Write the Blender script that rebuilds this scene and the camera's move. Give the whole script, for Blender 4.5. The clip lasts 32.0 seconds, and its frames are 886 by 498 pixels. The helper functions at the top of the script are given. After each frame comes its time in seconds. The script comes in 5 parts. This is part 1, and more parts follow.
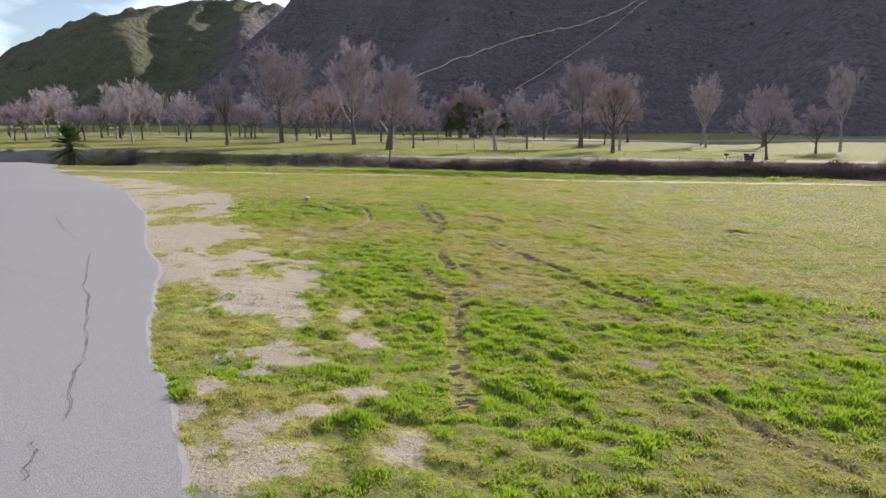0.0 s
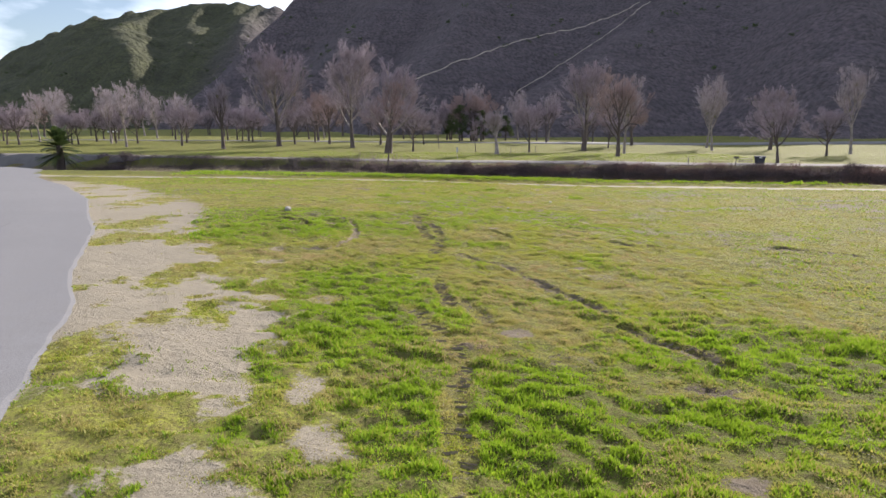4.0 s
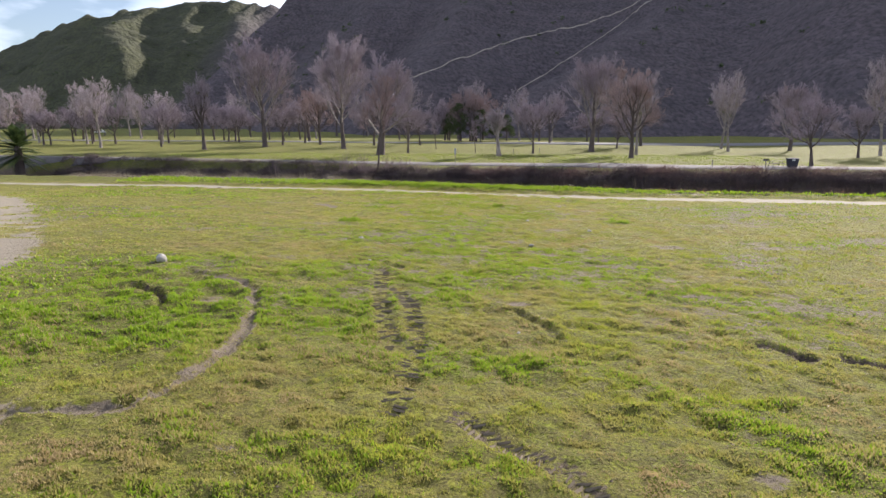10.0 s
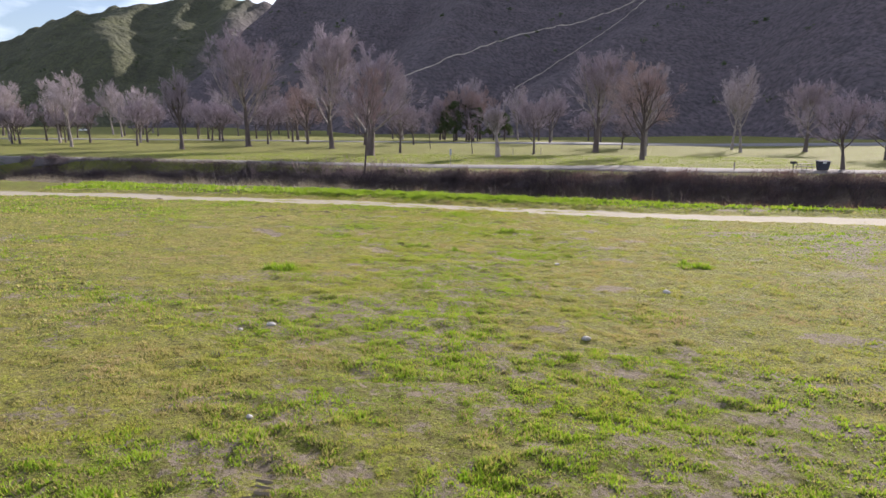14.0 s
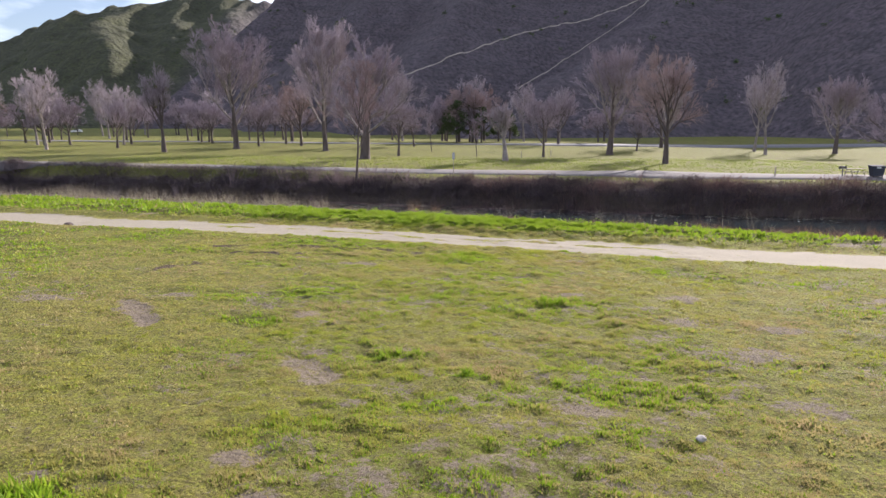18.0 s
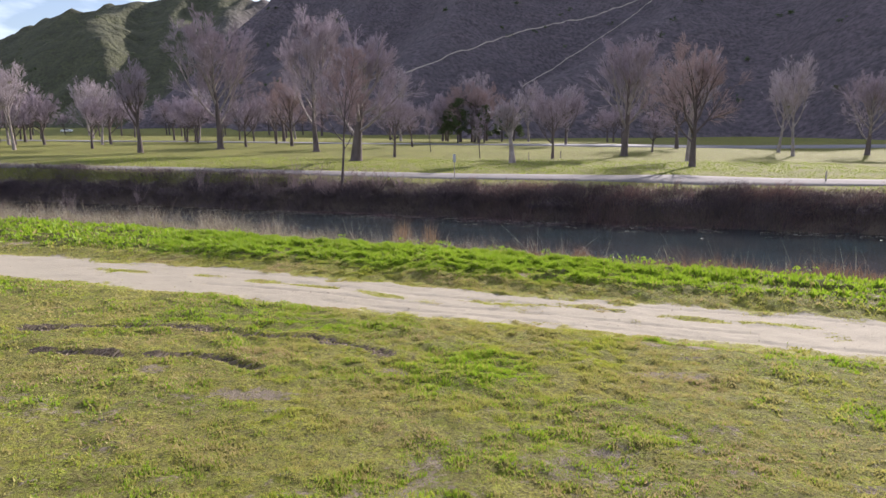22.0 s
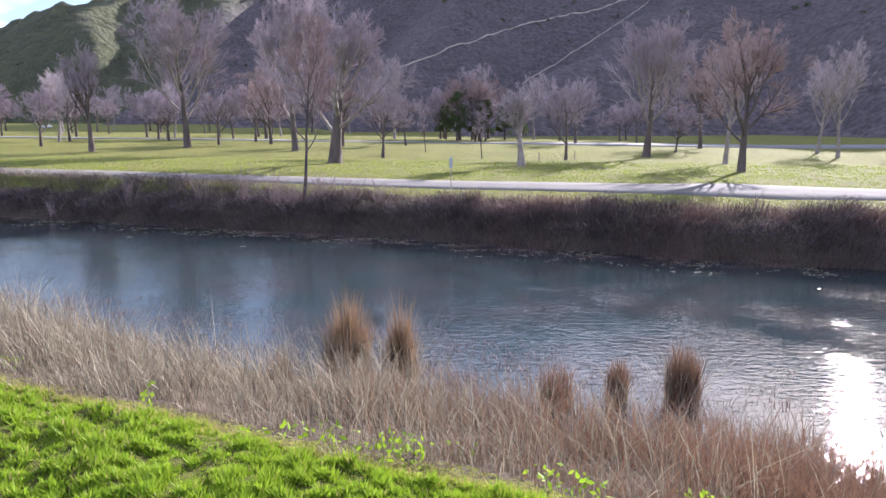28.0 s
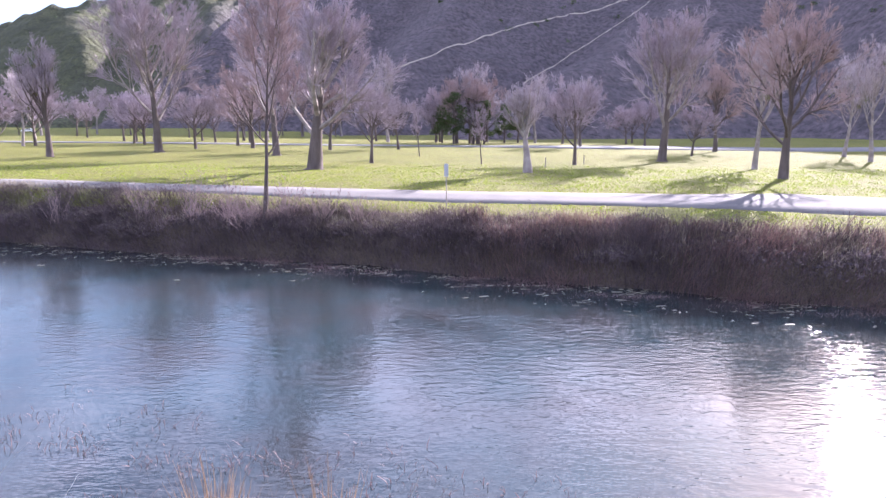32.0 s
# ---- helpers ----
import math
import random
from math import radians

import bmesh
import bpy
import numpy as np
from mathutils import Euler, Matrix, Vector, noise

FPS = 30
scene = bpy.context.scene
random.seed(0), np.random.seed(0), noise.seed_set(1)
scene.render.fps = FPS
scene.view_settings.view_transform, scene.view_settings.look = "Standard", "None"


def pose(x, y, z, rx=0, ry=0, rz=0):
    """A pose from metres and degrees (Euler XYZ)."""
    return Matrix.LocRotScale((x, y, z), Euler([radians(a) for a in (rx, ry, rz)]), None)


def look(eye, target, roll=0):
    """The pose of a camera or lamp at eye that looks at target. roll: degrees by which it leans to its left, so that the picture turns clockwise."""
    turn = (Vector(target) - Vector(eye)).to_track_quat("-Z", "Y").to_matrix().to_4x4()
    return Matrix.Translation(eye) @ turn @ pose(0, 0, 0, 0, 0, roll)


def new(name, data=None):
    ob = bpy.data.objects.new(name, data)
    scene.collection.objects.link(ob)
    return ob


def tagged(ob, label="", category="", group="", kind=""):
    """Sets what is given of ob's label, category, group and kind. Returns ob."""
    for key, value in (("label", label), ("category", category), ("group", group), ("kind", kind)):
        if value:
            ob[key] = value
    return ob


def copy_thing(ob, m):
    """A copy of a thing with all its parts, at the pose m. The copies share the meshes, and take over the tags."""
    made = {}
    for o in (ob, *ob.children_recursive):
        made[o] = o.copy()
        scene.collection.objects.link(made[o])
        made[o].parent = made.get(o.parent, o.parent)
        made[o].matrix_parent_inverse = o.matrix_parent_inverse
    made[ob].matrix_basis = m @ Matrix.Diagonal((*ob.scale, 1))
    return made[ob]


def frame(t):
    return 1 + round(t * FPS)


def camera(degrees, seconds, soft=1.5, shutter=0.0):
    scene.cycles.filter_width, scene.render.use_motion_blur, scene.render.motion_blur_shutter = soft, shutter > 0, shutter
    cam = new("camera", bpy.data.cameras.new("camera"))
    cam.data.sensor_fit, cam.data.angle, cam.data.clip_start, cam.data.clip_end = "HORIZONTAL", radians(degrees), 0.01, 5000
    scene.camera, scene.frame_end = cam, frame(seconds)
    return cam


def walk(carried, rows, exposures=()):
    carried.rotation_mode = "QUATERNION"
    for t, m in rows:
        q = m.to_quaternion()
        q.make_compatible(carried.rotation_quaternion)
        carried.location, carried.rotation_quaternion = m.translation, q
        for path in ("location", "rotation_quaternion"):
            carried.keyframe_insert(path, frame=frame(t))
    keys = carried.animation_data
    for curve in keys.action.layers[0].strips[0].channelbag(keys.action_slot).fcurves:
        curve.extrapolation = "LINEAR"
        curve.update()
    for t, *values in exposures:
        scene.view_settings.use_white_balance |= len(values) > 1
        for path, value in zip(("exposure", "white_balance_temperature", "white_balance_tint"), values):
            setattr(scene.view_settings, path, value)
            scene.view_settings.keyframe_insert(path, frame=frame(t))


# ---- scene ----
# Axes: y runs along the flight, x to its right; z = 0 is the field where the flight begins.
cam = camera(72.0, 32.0)
# seconds, place, and degrees of yaw (to the left), pitch (up) and roll
PATH = [(0, 0.143, -0.053, 2.290, 1.90, -10.24, -0.40), (0.5, 0.150, 0.433, 2.286, 1.90, -10.22, -0.43), (1, 0.152, 0.920, 2.280, 1.88, -10.19, -0.45),
        (1.5, 0.149, 1.109, 2.274, 1.87, -10.17, -0.46), (2, 0.142, 1.301, 2.267, 1.87, -10.14, -0.47), (2.5, 0.133, 1.579, 2.260, 1.88, -10.10, -0.48),
        (3, 0.123, 1.923, 2.254, 1.91, -10.04, -0.48), (3.5, 0.119, 2.328, 2.251, 1.95, -9.97, -0.49), (5.5, 0.116, 4.635, 2.248, 2.05, -9.92, -0.55),
        (6, 0.116, 5.349, 2.250, 2.02, -9.96, -0.57), (6.5, 0.116, 6.124, 2.256, 2.02, -10.01, -0.59), (7, 0.119, 6.880, 2.262, 2.06, -10.05, -0.62),
        (7.5, 0.121, 7.650, 2.268, 2.10, -10.05, -0.63), (8, 0.121, 8.370, 2.272, 2.10, -10.03, -0.63), (8.5, 0.119, 9.171, 2.276, 2.06, -10.01, -0.62),
        (9, 0.115, 9.969, 2.277, 1.99, -9.98, -0.59), (9.5, 0.111, 10.717, 2.277, 1.92, -9.95, -0.55), (10, 0.108, 11.538, 2.276, 1.87, -9.91, -0.51),
        (10.5, 0.106, 12.368, 2.275, 1.82, -9.90, -0.48), (11, 0.107, 13.215, 2.277, 1.79, -9.90, -0.47), (11.5, 0.110, 14.089, 2.282, 1.78, -9.92, -0.46),
        (12, 0.113, 14.988, 2.291, 1.77, -9.93, -0.47), (12.5, 0.114, 15.931, 2.302, 1.73, -9.93, -0.46), (13, 0.113, 16.955, 2.317, 1.65, -9.93, -0.44),
        (13.5, 0.109, 17.968, 2.338, 1.56, -9.94, -0.41), (14, 0.099, 18.994, 2.365, 1.47, -9.99, -0.37), (14.5, 0.078, 20.001, 2.397, 1.40, -10.04, -0.35),
        (16.5, -0.023, 24.079, 2.512, 1.78, -10.09, -0.36), (17, -0.043, 25.080, 2.532, 1.78, -10.01, -0.38), (17.5, -0.058, 26.083, 2.544, 1.76, -9.96, -0.42),
        (18, -0.070, 27.080, 2.552, 1.69, -9.93, -0.45), (18.5, -0.079, 28.086, 2.559, 1.61, -9.92, -0.47), (19, -0.087, 29.058, 2.563, 1.58, -9.92, -0.49),
        (19.5, -0.092, 30.092, 2.564, 1.63, -9.93, -0.50), (20, -0.095, 31.115, 2.562, 1.72, -9.92, -0.50), (20.5, -0.100, 32.092, 2.557, 1.79, -9.89, -0.49),
        (21, -0.106, 33.128, 2.551, 1.82, -9.88, -0.47), (21.5, -0.114, 34.196, 2.544, 1.82, -9.89, -0.44), (22, -0.123, 35.240, 2.537, 1.80, -9.91, -0.40),
        (22.5, -0.132, 36.275, 2.532, 1.78, -9.94, -0.36), (23, -0.141, 37.335, 2.527, 1.77, -9.97, -0.34), (23.5, -0.147, 38.354, 2.523, 1.77, -10.00, -0.33),
        (24, -0.151, 39.325, 2.520, 1.77, -10.02, -0.34), (24.5, -0.150, 40.300, 2.517, 1.79, -9.97, -0.37), (25, -0.145, 41.275, 2.519, 1.83, -9.88, -0.39),
        (25.5, -0.136, 42.220, 2.540, 1.88, -9.77, -0.38), (27.5, -0.099, 46.322, 2.667, 1.68, -10.16, -0.21), (28, -0.091, 47.335, 2.690, 1.71, -10.16, -0.21),
        (28.5, -0.085, 48.322, 2.695, 1.74, -10.15, -0.26), (29, -0.082, 49.268, 2.692, 1.76, -10.13, -0.31), (29.5, -0.082, 50.259, 2.685, 1.77, -10.10, -0.35),
        (30, -0.085, 51.242, 2.674, 1.77, -10.05, -0.39), (30.5, -0.093, 52.179, 2.660, 1.75, -9.99, -0.40), (31, -0.108, 53.066, 2.643, 1.69, -9.93, -0.40),
        (31.5, -0.133, 54.045, 2.622, 1.58, -9.86, -0.38), (32, -0.133, 55.089, 2.598, 1.44, -9.81, -0.34)]


def gaze(x, y, z, yaw, pitch, roll):
    a, b = radians(yaw), radians(pitch)
    return look((x, y, z), (x - math.sin(a) * math.cos(b), y + math.cos(a) * math.cos(b), z + math.sin(b)), roll)


walk(cam, [(t, gaze(*place)) for t, *place in PATH],
     exposures=[(0.0, 0.97, 6550, 16), (12.0, 1.02, 6450, 19), (20.0, 1.08, 6400, 22), (25.0, 1.20, 6250, 22), (28.0, 1.62, 5980, 23), (32.0, 2.12, 5900, 32)])

# ---- sky and sun ----
SUN_AZ, SUN_EL = radians(35.0), radians(25.5)      # azimuth to the right of +y
world = bpy.data.worlds.new("sky")
scene.world = world
world.use_nodes = True
wn, wl = world.node_tree.nodes, world.node_tree.links
bg = wn["Background"]
sky = wn.new("ShaderNodeTexSky")
sky.sky_type, sky.sun_disc = "NISHITA", False
sky.sun_elevation, sky.sun_rotation = SUN_EL, SUN_AZ
sky.air_density, sky.dust_density, sky.ozone_density = 1.0, 1.0, 1.0
wco = wn.new("ShaderNodeTexCoord")
wmap = wn.new("ShaderNodeMapping")
wmap.inputs["Scale"].default_value = (1.0, 1.0, 3.0)
wl.new(wco.outputs["Generated"], wmap.inputs["Vector"])
wnoise = wn.new("ShaderNodeTexNoise")
wnoise.inputs["Scale"].default_value, wnoise.inputs["Detail"].default_value = 2.2, 7.0
wl.new(wmap.outputs["Vector"], wnoise.inputs["Vector"])
wramp = wn.new("ShaderNodeValToRGB")
wramp.color_ramp.elements[0].position, wramp.color_ramp.elements[1].position = 0.46, 0.62
wl.new(wnoise.outputs["Fac"], wramp.inputs["Fac"])
wmix = wn.new("ShaderNodeMix")
wmix.data_type = "RGBA"
wl.new(wramp.outputs["Color"], wmix.inputs["Factor"])
wl.new(sky.outputs["Color"], wmix.inputs["A"])
wcloud = wn.new("ShaderNodeMix")
wcloud.data_type, wcloud.blend_type = "RGBA", "ADD"
wcloud.inputs["Factor"].default_value = 1.0
wl.new(sky.outputs["Color"], wcloud.inputs["A"])
wcloud.inputs["B"].default_value = (9.0, 9.2, 9.7, 1)
wl.new(wcloud.outputs["Result"], wmix.inputs["B"])
wl.new(wmix.outputs["Result"], bg.inputs["Color"])
bg.inputs["Strength"].default_value = 0.080

sun = new("sun", bpy.data.lights.new("sun", "SUN"))
sun.data.energy, sun.data.angle, sun.data.color = 5.6, radians(0.53), (1.0, 0.94, 0.84)
aim = Vector((math.sin(SUN_AZ) * math.cos(SUN_EL), math.cos(SUN_AZ) * math.cos(SUN_EL), math.sin(SUN_EL)))
sun.matrix_world = look(aim * 300, (0, 0, 0))


# ---- materials ----
def material(name, rough=0.9, spec=0.3, metal=0.0):
    """A node material; returns it with its nodes, links and main shader."""
    m = bpy.data.materials.new(name)
    m.use_nodes = True
    n, l = m.node_tree.nodes, m.node_tree.links
    b = n["Principled BSDF"]
    b.inputs["Roughness"].default_value, b.inputs["Specular IOR Level"].default_value = rough, spec
    b.inputs["Metallic"].default_value = metal
    return m, n, l, b


def noise_fac(n, l, scale, detail=4.0, coord=None, rough=0.6, lo=0.35, hi=0.65, stretch=None):
    """A noise between 0 and 1 in metres of the object's space, sharpened between lo and hi."""
    if coord is None:
        coord = n.new("ShaderNodeTexCoord").outputs["Object"]
    if stretch:
        mp = n.new("ShaderNodeMapping")
        mp.inputs["Scale"].default_value = stretch
        l.new(coord, mp.inputs["Vector"])
        coord = mp.outputs["Vector"]
    t = n.new("ShaderNodeTexNoise")
    t.inputs["Scale"].default_value, t.inputs["Detail"].default_value, t.inputs["Roughness"].default_value = scale, detail, rough
    l.new(coord, t.inputs["Vector"])
    r = n.new("ShaderNodeMapRange")
    r.inputs["From Min"].default_value, r.inputs["From Max"].default_value = lo, hi
    l.new(t.outputs["Fac"], r.inputs["Value"])
    return r.outputs["Result"]


def mix(n, l, fac, a, b):
    """Mix of two colours (tuples or sockets)."""
    x = n.new("ShaderNodeMix")
    x.data_type = "RGBA"
    if isinstance(fac, (int, float)):
        x.inputs["Factor"].default_value = fac
    else:
        l.new(fac, x.inputs["Factor"])
    for key, v in (("A", a), ("B", b)):
        if isinstance(v, tuple):
            x.inputs[key].default_value = (*v, 1)
        else:
            l.new(v, x.inputs[key])
    return x.outputs["Result"]


def bump(n, l, b, height, strength=0.5, dist=0.02):
    k = n.new("ShaderNodeBump")
    k.inputs["Strength"].default_value, k.inputs["Distance"].default_value = strength, dist
    l.new(height, k.inputs["Height"])
    l.new(k.outputs["Normal"], b.inputs["Normal"])


def leafy(m, n, l, b, share=0.4):
    """Lets light through thin leaves: part of the diffuse light is translucent."""
    tr, mx = n.new("ShaderNodeBsdfTranslucent"), n.new("ShaderNodeMixShader")
    src = b.inputs["Base Color"].links[0].from_socket
    l.new(src, tr.inputs["Color"])
    mx.inputs["Fac"].default_value = share
    l.new(b.outputs["BSDF"], mx.inputs[1])
    l.new(tr.outputs["BSDF"], mx.inputs[2])
    l.new(mx.outputs["Shader"], n["Material Output"].inputs["Surface"])


def two_tone(name, a, b_col, scale=3.0, rough=0.9, spec=0.2, relief=0.0, fine=None, stretch=None):
    """A material of two tones in two sizes of noise, with a relief."""
    m, n, l, b = material(name, rough, spec)
    f1 = noise_fac(n, l, scale, 5.0, stretch=stretch)
    f2 = noise_fac(n, l, fine or scale * 9, 3.0, stretch=stretch)
    c = mix(n, l, f1, a, b_col)
    dark = tuple(v * 0.62 for v in a)
    sc = n.new("ShaderNodeMath")
    sc.operation = "MULTIPLY"
    sc.inputs[1].default_value = 0.5
    l.new(f2, sc.inputs[0])
    c = mix(n, l, sc.outputs[0], c, dark)
    l.new(c, b.inputs["Base Color"])
    if relief:
        bump(n, l, b, f2, 0.6, relief)
    return m


def blade_material(name, cols, share=0.45, rough=0.6, spec=0.25, size=0.7, patch=1.0):
    """Thin leaves: tones by island and by broad patches, part of the light passes through."""
    m, n, l, b = material(name, rough, spec)
    g = n.new("ShaderNodeNewGeometry")
    c = mix(n, l, g.outputs["Random Per Island"], cols[0], cols[1])
    part_ = n.new("ShaderNodeMath")
    part_.operation = "MULTIPLY"
    part_.inputs[1].default_value = patch
    l.new(noise_fac(n, l, size, 4.0), part_.inputs[0])
    c = mix(n, l, part_.outputs[0], c, cols[2])
    l.new(c, b.inputs["Base Color"])
    leafy(m, n, l, b, share)
    return m


def ground_material():
    """Turf and soil: 'cover' holds bare earth (r), lush growth (g) and churned mud (b)."""
    m, n, l, b = material("turf_and_soil", 0.95, 0.1)
    at = n.new("ShaderNodeAttribute")
    at.attribute_name = "cover"
    sep = n.new("ShaderNodeSeparateColor")
    l.new(at.outputs["Color"], sep.inputs["Color"])
    big, mid, fine = noise_fac(n, l, 0.22, 4), noise_fac(n, l, 1.6, 5), noise_fac(n, l, 24.0, 4)
    grit = noise_fac(n, l, 90.0, 2)
    grass = mix(n, l, big, (0.285, 0.325, 0.042), (0.370, 0.350, 0.070))
    grass = mix(n, l, mid, grass, (0.225, 0.270, 0.034))
    lush = mix(n, l, fine, (0.120, 0.205, 0.014), (0.180, 0.260, 0.024))
    lush = mix(n, l, mid, lush, (0.090, 0.120, 0.018))
    grass = mix(n, l, sep.outputs["Green"], grass, lush)
    clump = noise_fac(n, l, 7.0, 5, lo=0.45, hi=0.62)
    grass = mix(n, l, fine, grass, (0.120, 0.112, 0.036))
    grass = mix(n, l, clump, mix(n, l, 0.5, grass, (0.135, 0.108, 0.052)), grass)
    gap = noise_fac(n, l, 30.0, 3, lo=0.56, hi=0.64)
    dim = n.new("ShaderNodeMath")
    dim.operation = "MULTIPLY"
    dim.inputs[1].default_value = 0.7
    l.new(gap, dim.inputs[0])
    grass = mix(n, l, dim.outputs[0], grass, (0.050, 0.044, 0.020))
    brown = mix(n, l, mid, (0.235, 0.185, 0.128), (0.155, 0.120, 0.082))
    pale = mix(n, l, mid, (0.255, 0.232, 0.180), (0.200, 0.180, 0.138))
    soil = mix(n, l, at.outputs["Alpha"], brown, pale)
    mp = n.new("ShaderNodeMapping")
    mp.inputs["Rotation"].default_value = (0, 0, radians(15))
    l.new(n.new("ShaderNodeTexCoord").outputs["Object"], mp.inputs["Vector"])
    streak = noise_fac(n, l, 2.0, 5, mp.outputs["Vector"], stretch=(0.35, 5.0, 1.0))
    soil = mix(n, l, streak, soil, mix(n, l, at.outputs["Alpha"], (0.150, 0.122, 0.098), (0.185, 0.163, 0.125)))
    soil = mix(n, l, grit, soil, mix(n, l, at.outputs["Alpha"], (0.21, 0.18, 0.14), (0.275, 0.252, 0.195)))
    mud = mix(n, l, fine, (0.060, 0.047, 0.036), (0.150, 0.120, 0.090))
    rag = noise_fac(n, l, 13.0, 6, lo=0.3, hi=0.7)

    def ragged(channel):
        """Breaks the edge of a patch into ragged bits."""
        a, r = n.new("ShaderNodeMath"), n.new("ShaderNodeMapRange")
        a.operation = "MULTIPLY_ADD"
        l.new(rag, a.inputs[0])
        a.inputs[1].default_value = 0.8
        l.new(channel, a.inputs[2])
        r.inputs["From Min"].default_value, r.inputs["From Max"].default_value = 0.75, 1.05
        l.new(a.outputs[0], r.inputs["Value"])
        return r.outputs["Result"]

    c = mix(n, l, ragged(sep.outputs["Red"]), grass, soil)
    c = mix(n, l, ragged(sep.outputs["Blue"]), c, mud)
    l.new(c, b.inputs["Base Color"])
    rough_ = noise_fac(n, l, 12.0, 7, rough=0.68, lo=0.2, hi=0.8)
    tame = n.new("ShaderNodeMath")
    tame.operation = "MULTIPLY_ADD"
    l.new(at.outputs["Alpha"], tame.inputs[0])
    tame.inputs[1].default_value, tame.inputs[2].default_value = -0.9, 1.0
    both = n.new("ShaderNodeMath")
    both.operation = "MULTIPLY"
    l.new(rough_, both.inputs[0])
    l.new(tame.outputs[0], both.inputs[1])
    bump(n, l, b, both.outputs[0], 1.0, 0.085)
    return m


def hill_material():
    m, n, l, b = material("hillside_grass", 0.95, 0.1)
    big, mid, fine = noise_fac(n, l, 0.012, 5), noise_fac(n, l, 0.09, 6), noise_fac(n, l, 0.6, 4)
    terr = noise_fac(n, l, 0.05, 5, stretch=(0.35, 0.35, 6.0))
    # purple-grey tones: a veil of haze is put into the slope colour
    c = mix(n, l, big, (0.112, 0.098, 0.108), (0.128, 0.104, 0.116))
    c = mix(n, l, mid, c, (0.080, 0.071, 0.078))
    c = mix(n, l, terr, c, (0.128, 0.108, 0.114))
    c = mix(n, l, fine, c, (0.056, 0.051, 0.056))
    # western spurs carry fresh grass; slopes behind the park keep the painted haze
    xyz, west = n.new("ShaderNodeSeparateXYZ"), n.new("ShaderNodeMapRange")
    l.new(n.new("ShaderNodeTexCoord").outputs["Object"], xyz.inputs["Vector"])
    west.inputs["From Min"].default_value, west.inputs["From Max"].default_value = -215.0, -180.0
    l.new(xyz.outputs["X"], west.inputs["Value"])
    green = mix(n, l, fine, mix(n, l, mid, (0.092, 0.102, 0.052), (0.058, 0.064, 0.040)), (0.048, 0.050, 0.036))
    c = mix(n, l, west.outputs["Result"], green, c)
    l.new(c, b.inputs["Base Color"])
    bump(n, l, b, mid, 1.0, 2.2)
    return m


def asphalt_material():
    m, n, l, b = material("worn_asphalt", 0.9, 0.15)
    big, mid, fine = noise_fac(n, l, 0.35, 5), noise_fac(n, l, 3.0, 5), noise_fac(n, l, 70.0, 3)
    c = mix(n, l, big, (0.165, 0.168, 0.178), (0.200, 0.201, 0.210))
    c = mix(n, l, mid, c, (0.178, 0.178, 0.183))
    c = mix(n, l, fine, c, (0.125, 0.125, 0.13))
    l.new(c, b.inputs["Base Color"])
    bump(n, l, b, fine, 0.5, 0.004)
    return m


def water_material():
    m, n, l, b = material("creek_water", 0.03, 0.5)
    b.inputs["IOR"].default_value = 1.5
    murk = mix(n, l, noise_fac(n, l, 0.3, 4), (0.014, 0.028, 0.033), (0.022, 0.025, 0.027))
    l.new(murk, b.inputs["Base Color"])
    co = n.new("ShaderNodeTexCoord").outputs["Object"]
    w1 = noise_fac(n, l, 2.6, 3, co, lo=0.2, hi=0.8, stretch=(0.8, 2.0, 1.0))
    w2 = noise_fac(n, l, 0.35, 3, co, lo=0.3, hi=0.7)
    w3 = noise_fac(n, l, 7.5, 2, co, lo=0.2, hi=0.8, stretch=(0.7, 1.6, 1.0))
    both, mul = n.new("ShaderNodeMath"), n.new("ShaderNodeMath")
    both.operation, mul.operation = "MULTIPLY_ADD", "MULTIPLY"
    l.new(w3, both.inputs[0])
    both.inputs[1].default_value = 0.30
    l.new(w1, both.inputs[2])
    l.new(both.outputs[0], mul.inputs[0])
    calm = n.new("ShaderNodeMath")
    calm.operation = "MULTIPLY_ADD"
    l.new(w2, calm.inputs[0])
    calm.inputs[1].default_value, calm.inputs[2].default_value = 0.75, 0.25
    l.new(calm.outputs[0], mul.inputs[1])
    bump(n, l, b, mul.outputs[0], 0.6, 0.020)
    return m


M_GROUND, M_HILL, M_ROAD, M_WATER = ground_material(), hill_material(), asphalt_material(), water_material()
M_PATH = two_tone("pale_path_concrete", (0.150, 0.143, 0.140), (0.112, 0.107, 0.105), 0.7, 0.95, 0.12, 0.004, 30)
M_TRAIL = two_tone("pale_trail_earth", (0.40, 0.36, 0.30), (0.30, 0.265, 0.215), 0.3)
M_BARK = two_tone("grey_brown_bark", (0.125, 0.102, 0.094), (0.062, 0.049, 0.046), 1.6, 0.95, 0.15, 0.03, 14, (1, 1, 0.25))
M_PALE_BARK = two_tone("pale_mottled_bark", (0.30, 0.265, 0.24), (0.13, 0.105, 0.098), 1.2, 0.9, 0.15, 0.02, 6)
M_TWIG = two_tone("grey_purple_twigs", (0.36, 0.300, 0.338), (0.215, 0.176, 0.202), 0.8, 0.9, 0.2)
M_PALE_TWIG = two_tone("pale_grey_twigs", (0.40, 0.345, 0.37), (0.25, 0.212, 0.23), 0.8, 0.9, 0.2)
M_RUST_TWIG = two_tone("russet_twigs", (0.33, 0.245, 0.235), (0.22, 0.16, 0.158), 0.8, 0.9, 0.2)
M_BLADE = blade_material("turf_blades", ((0.196, 0.256, 0.028), (0.362, 0.342, 0.062), (0.340, 0.265, 0.132)))
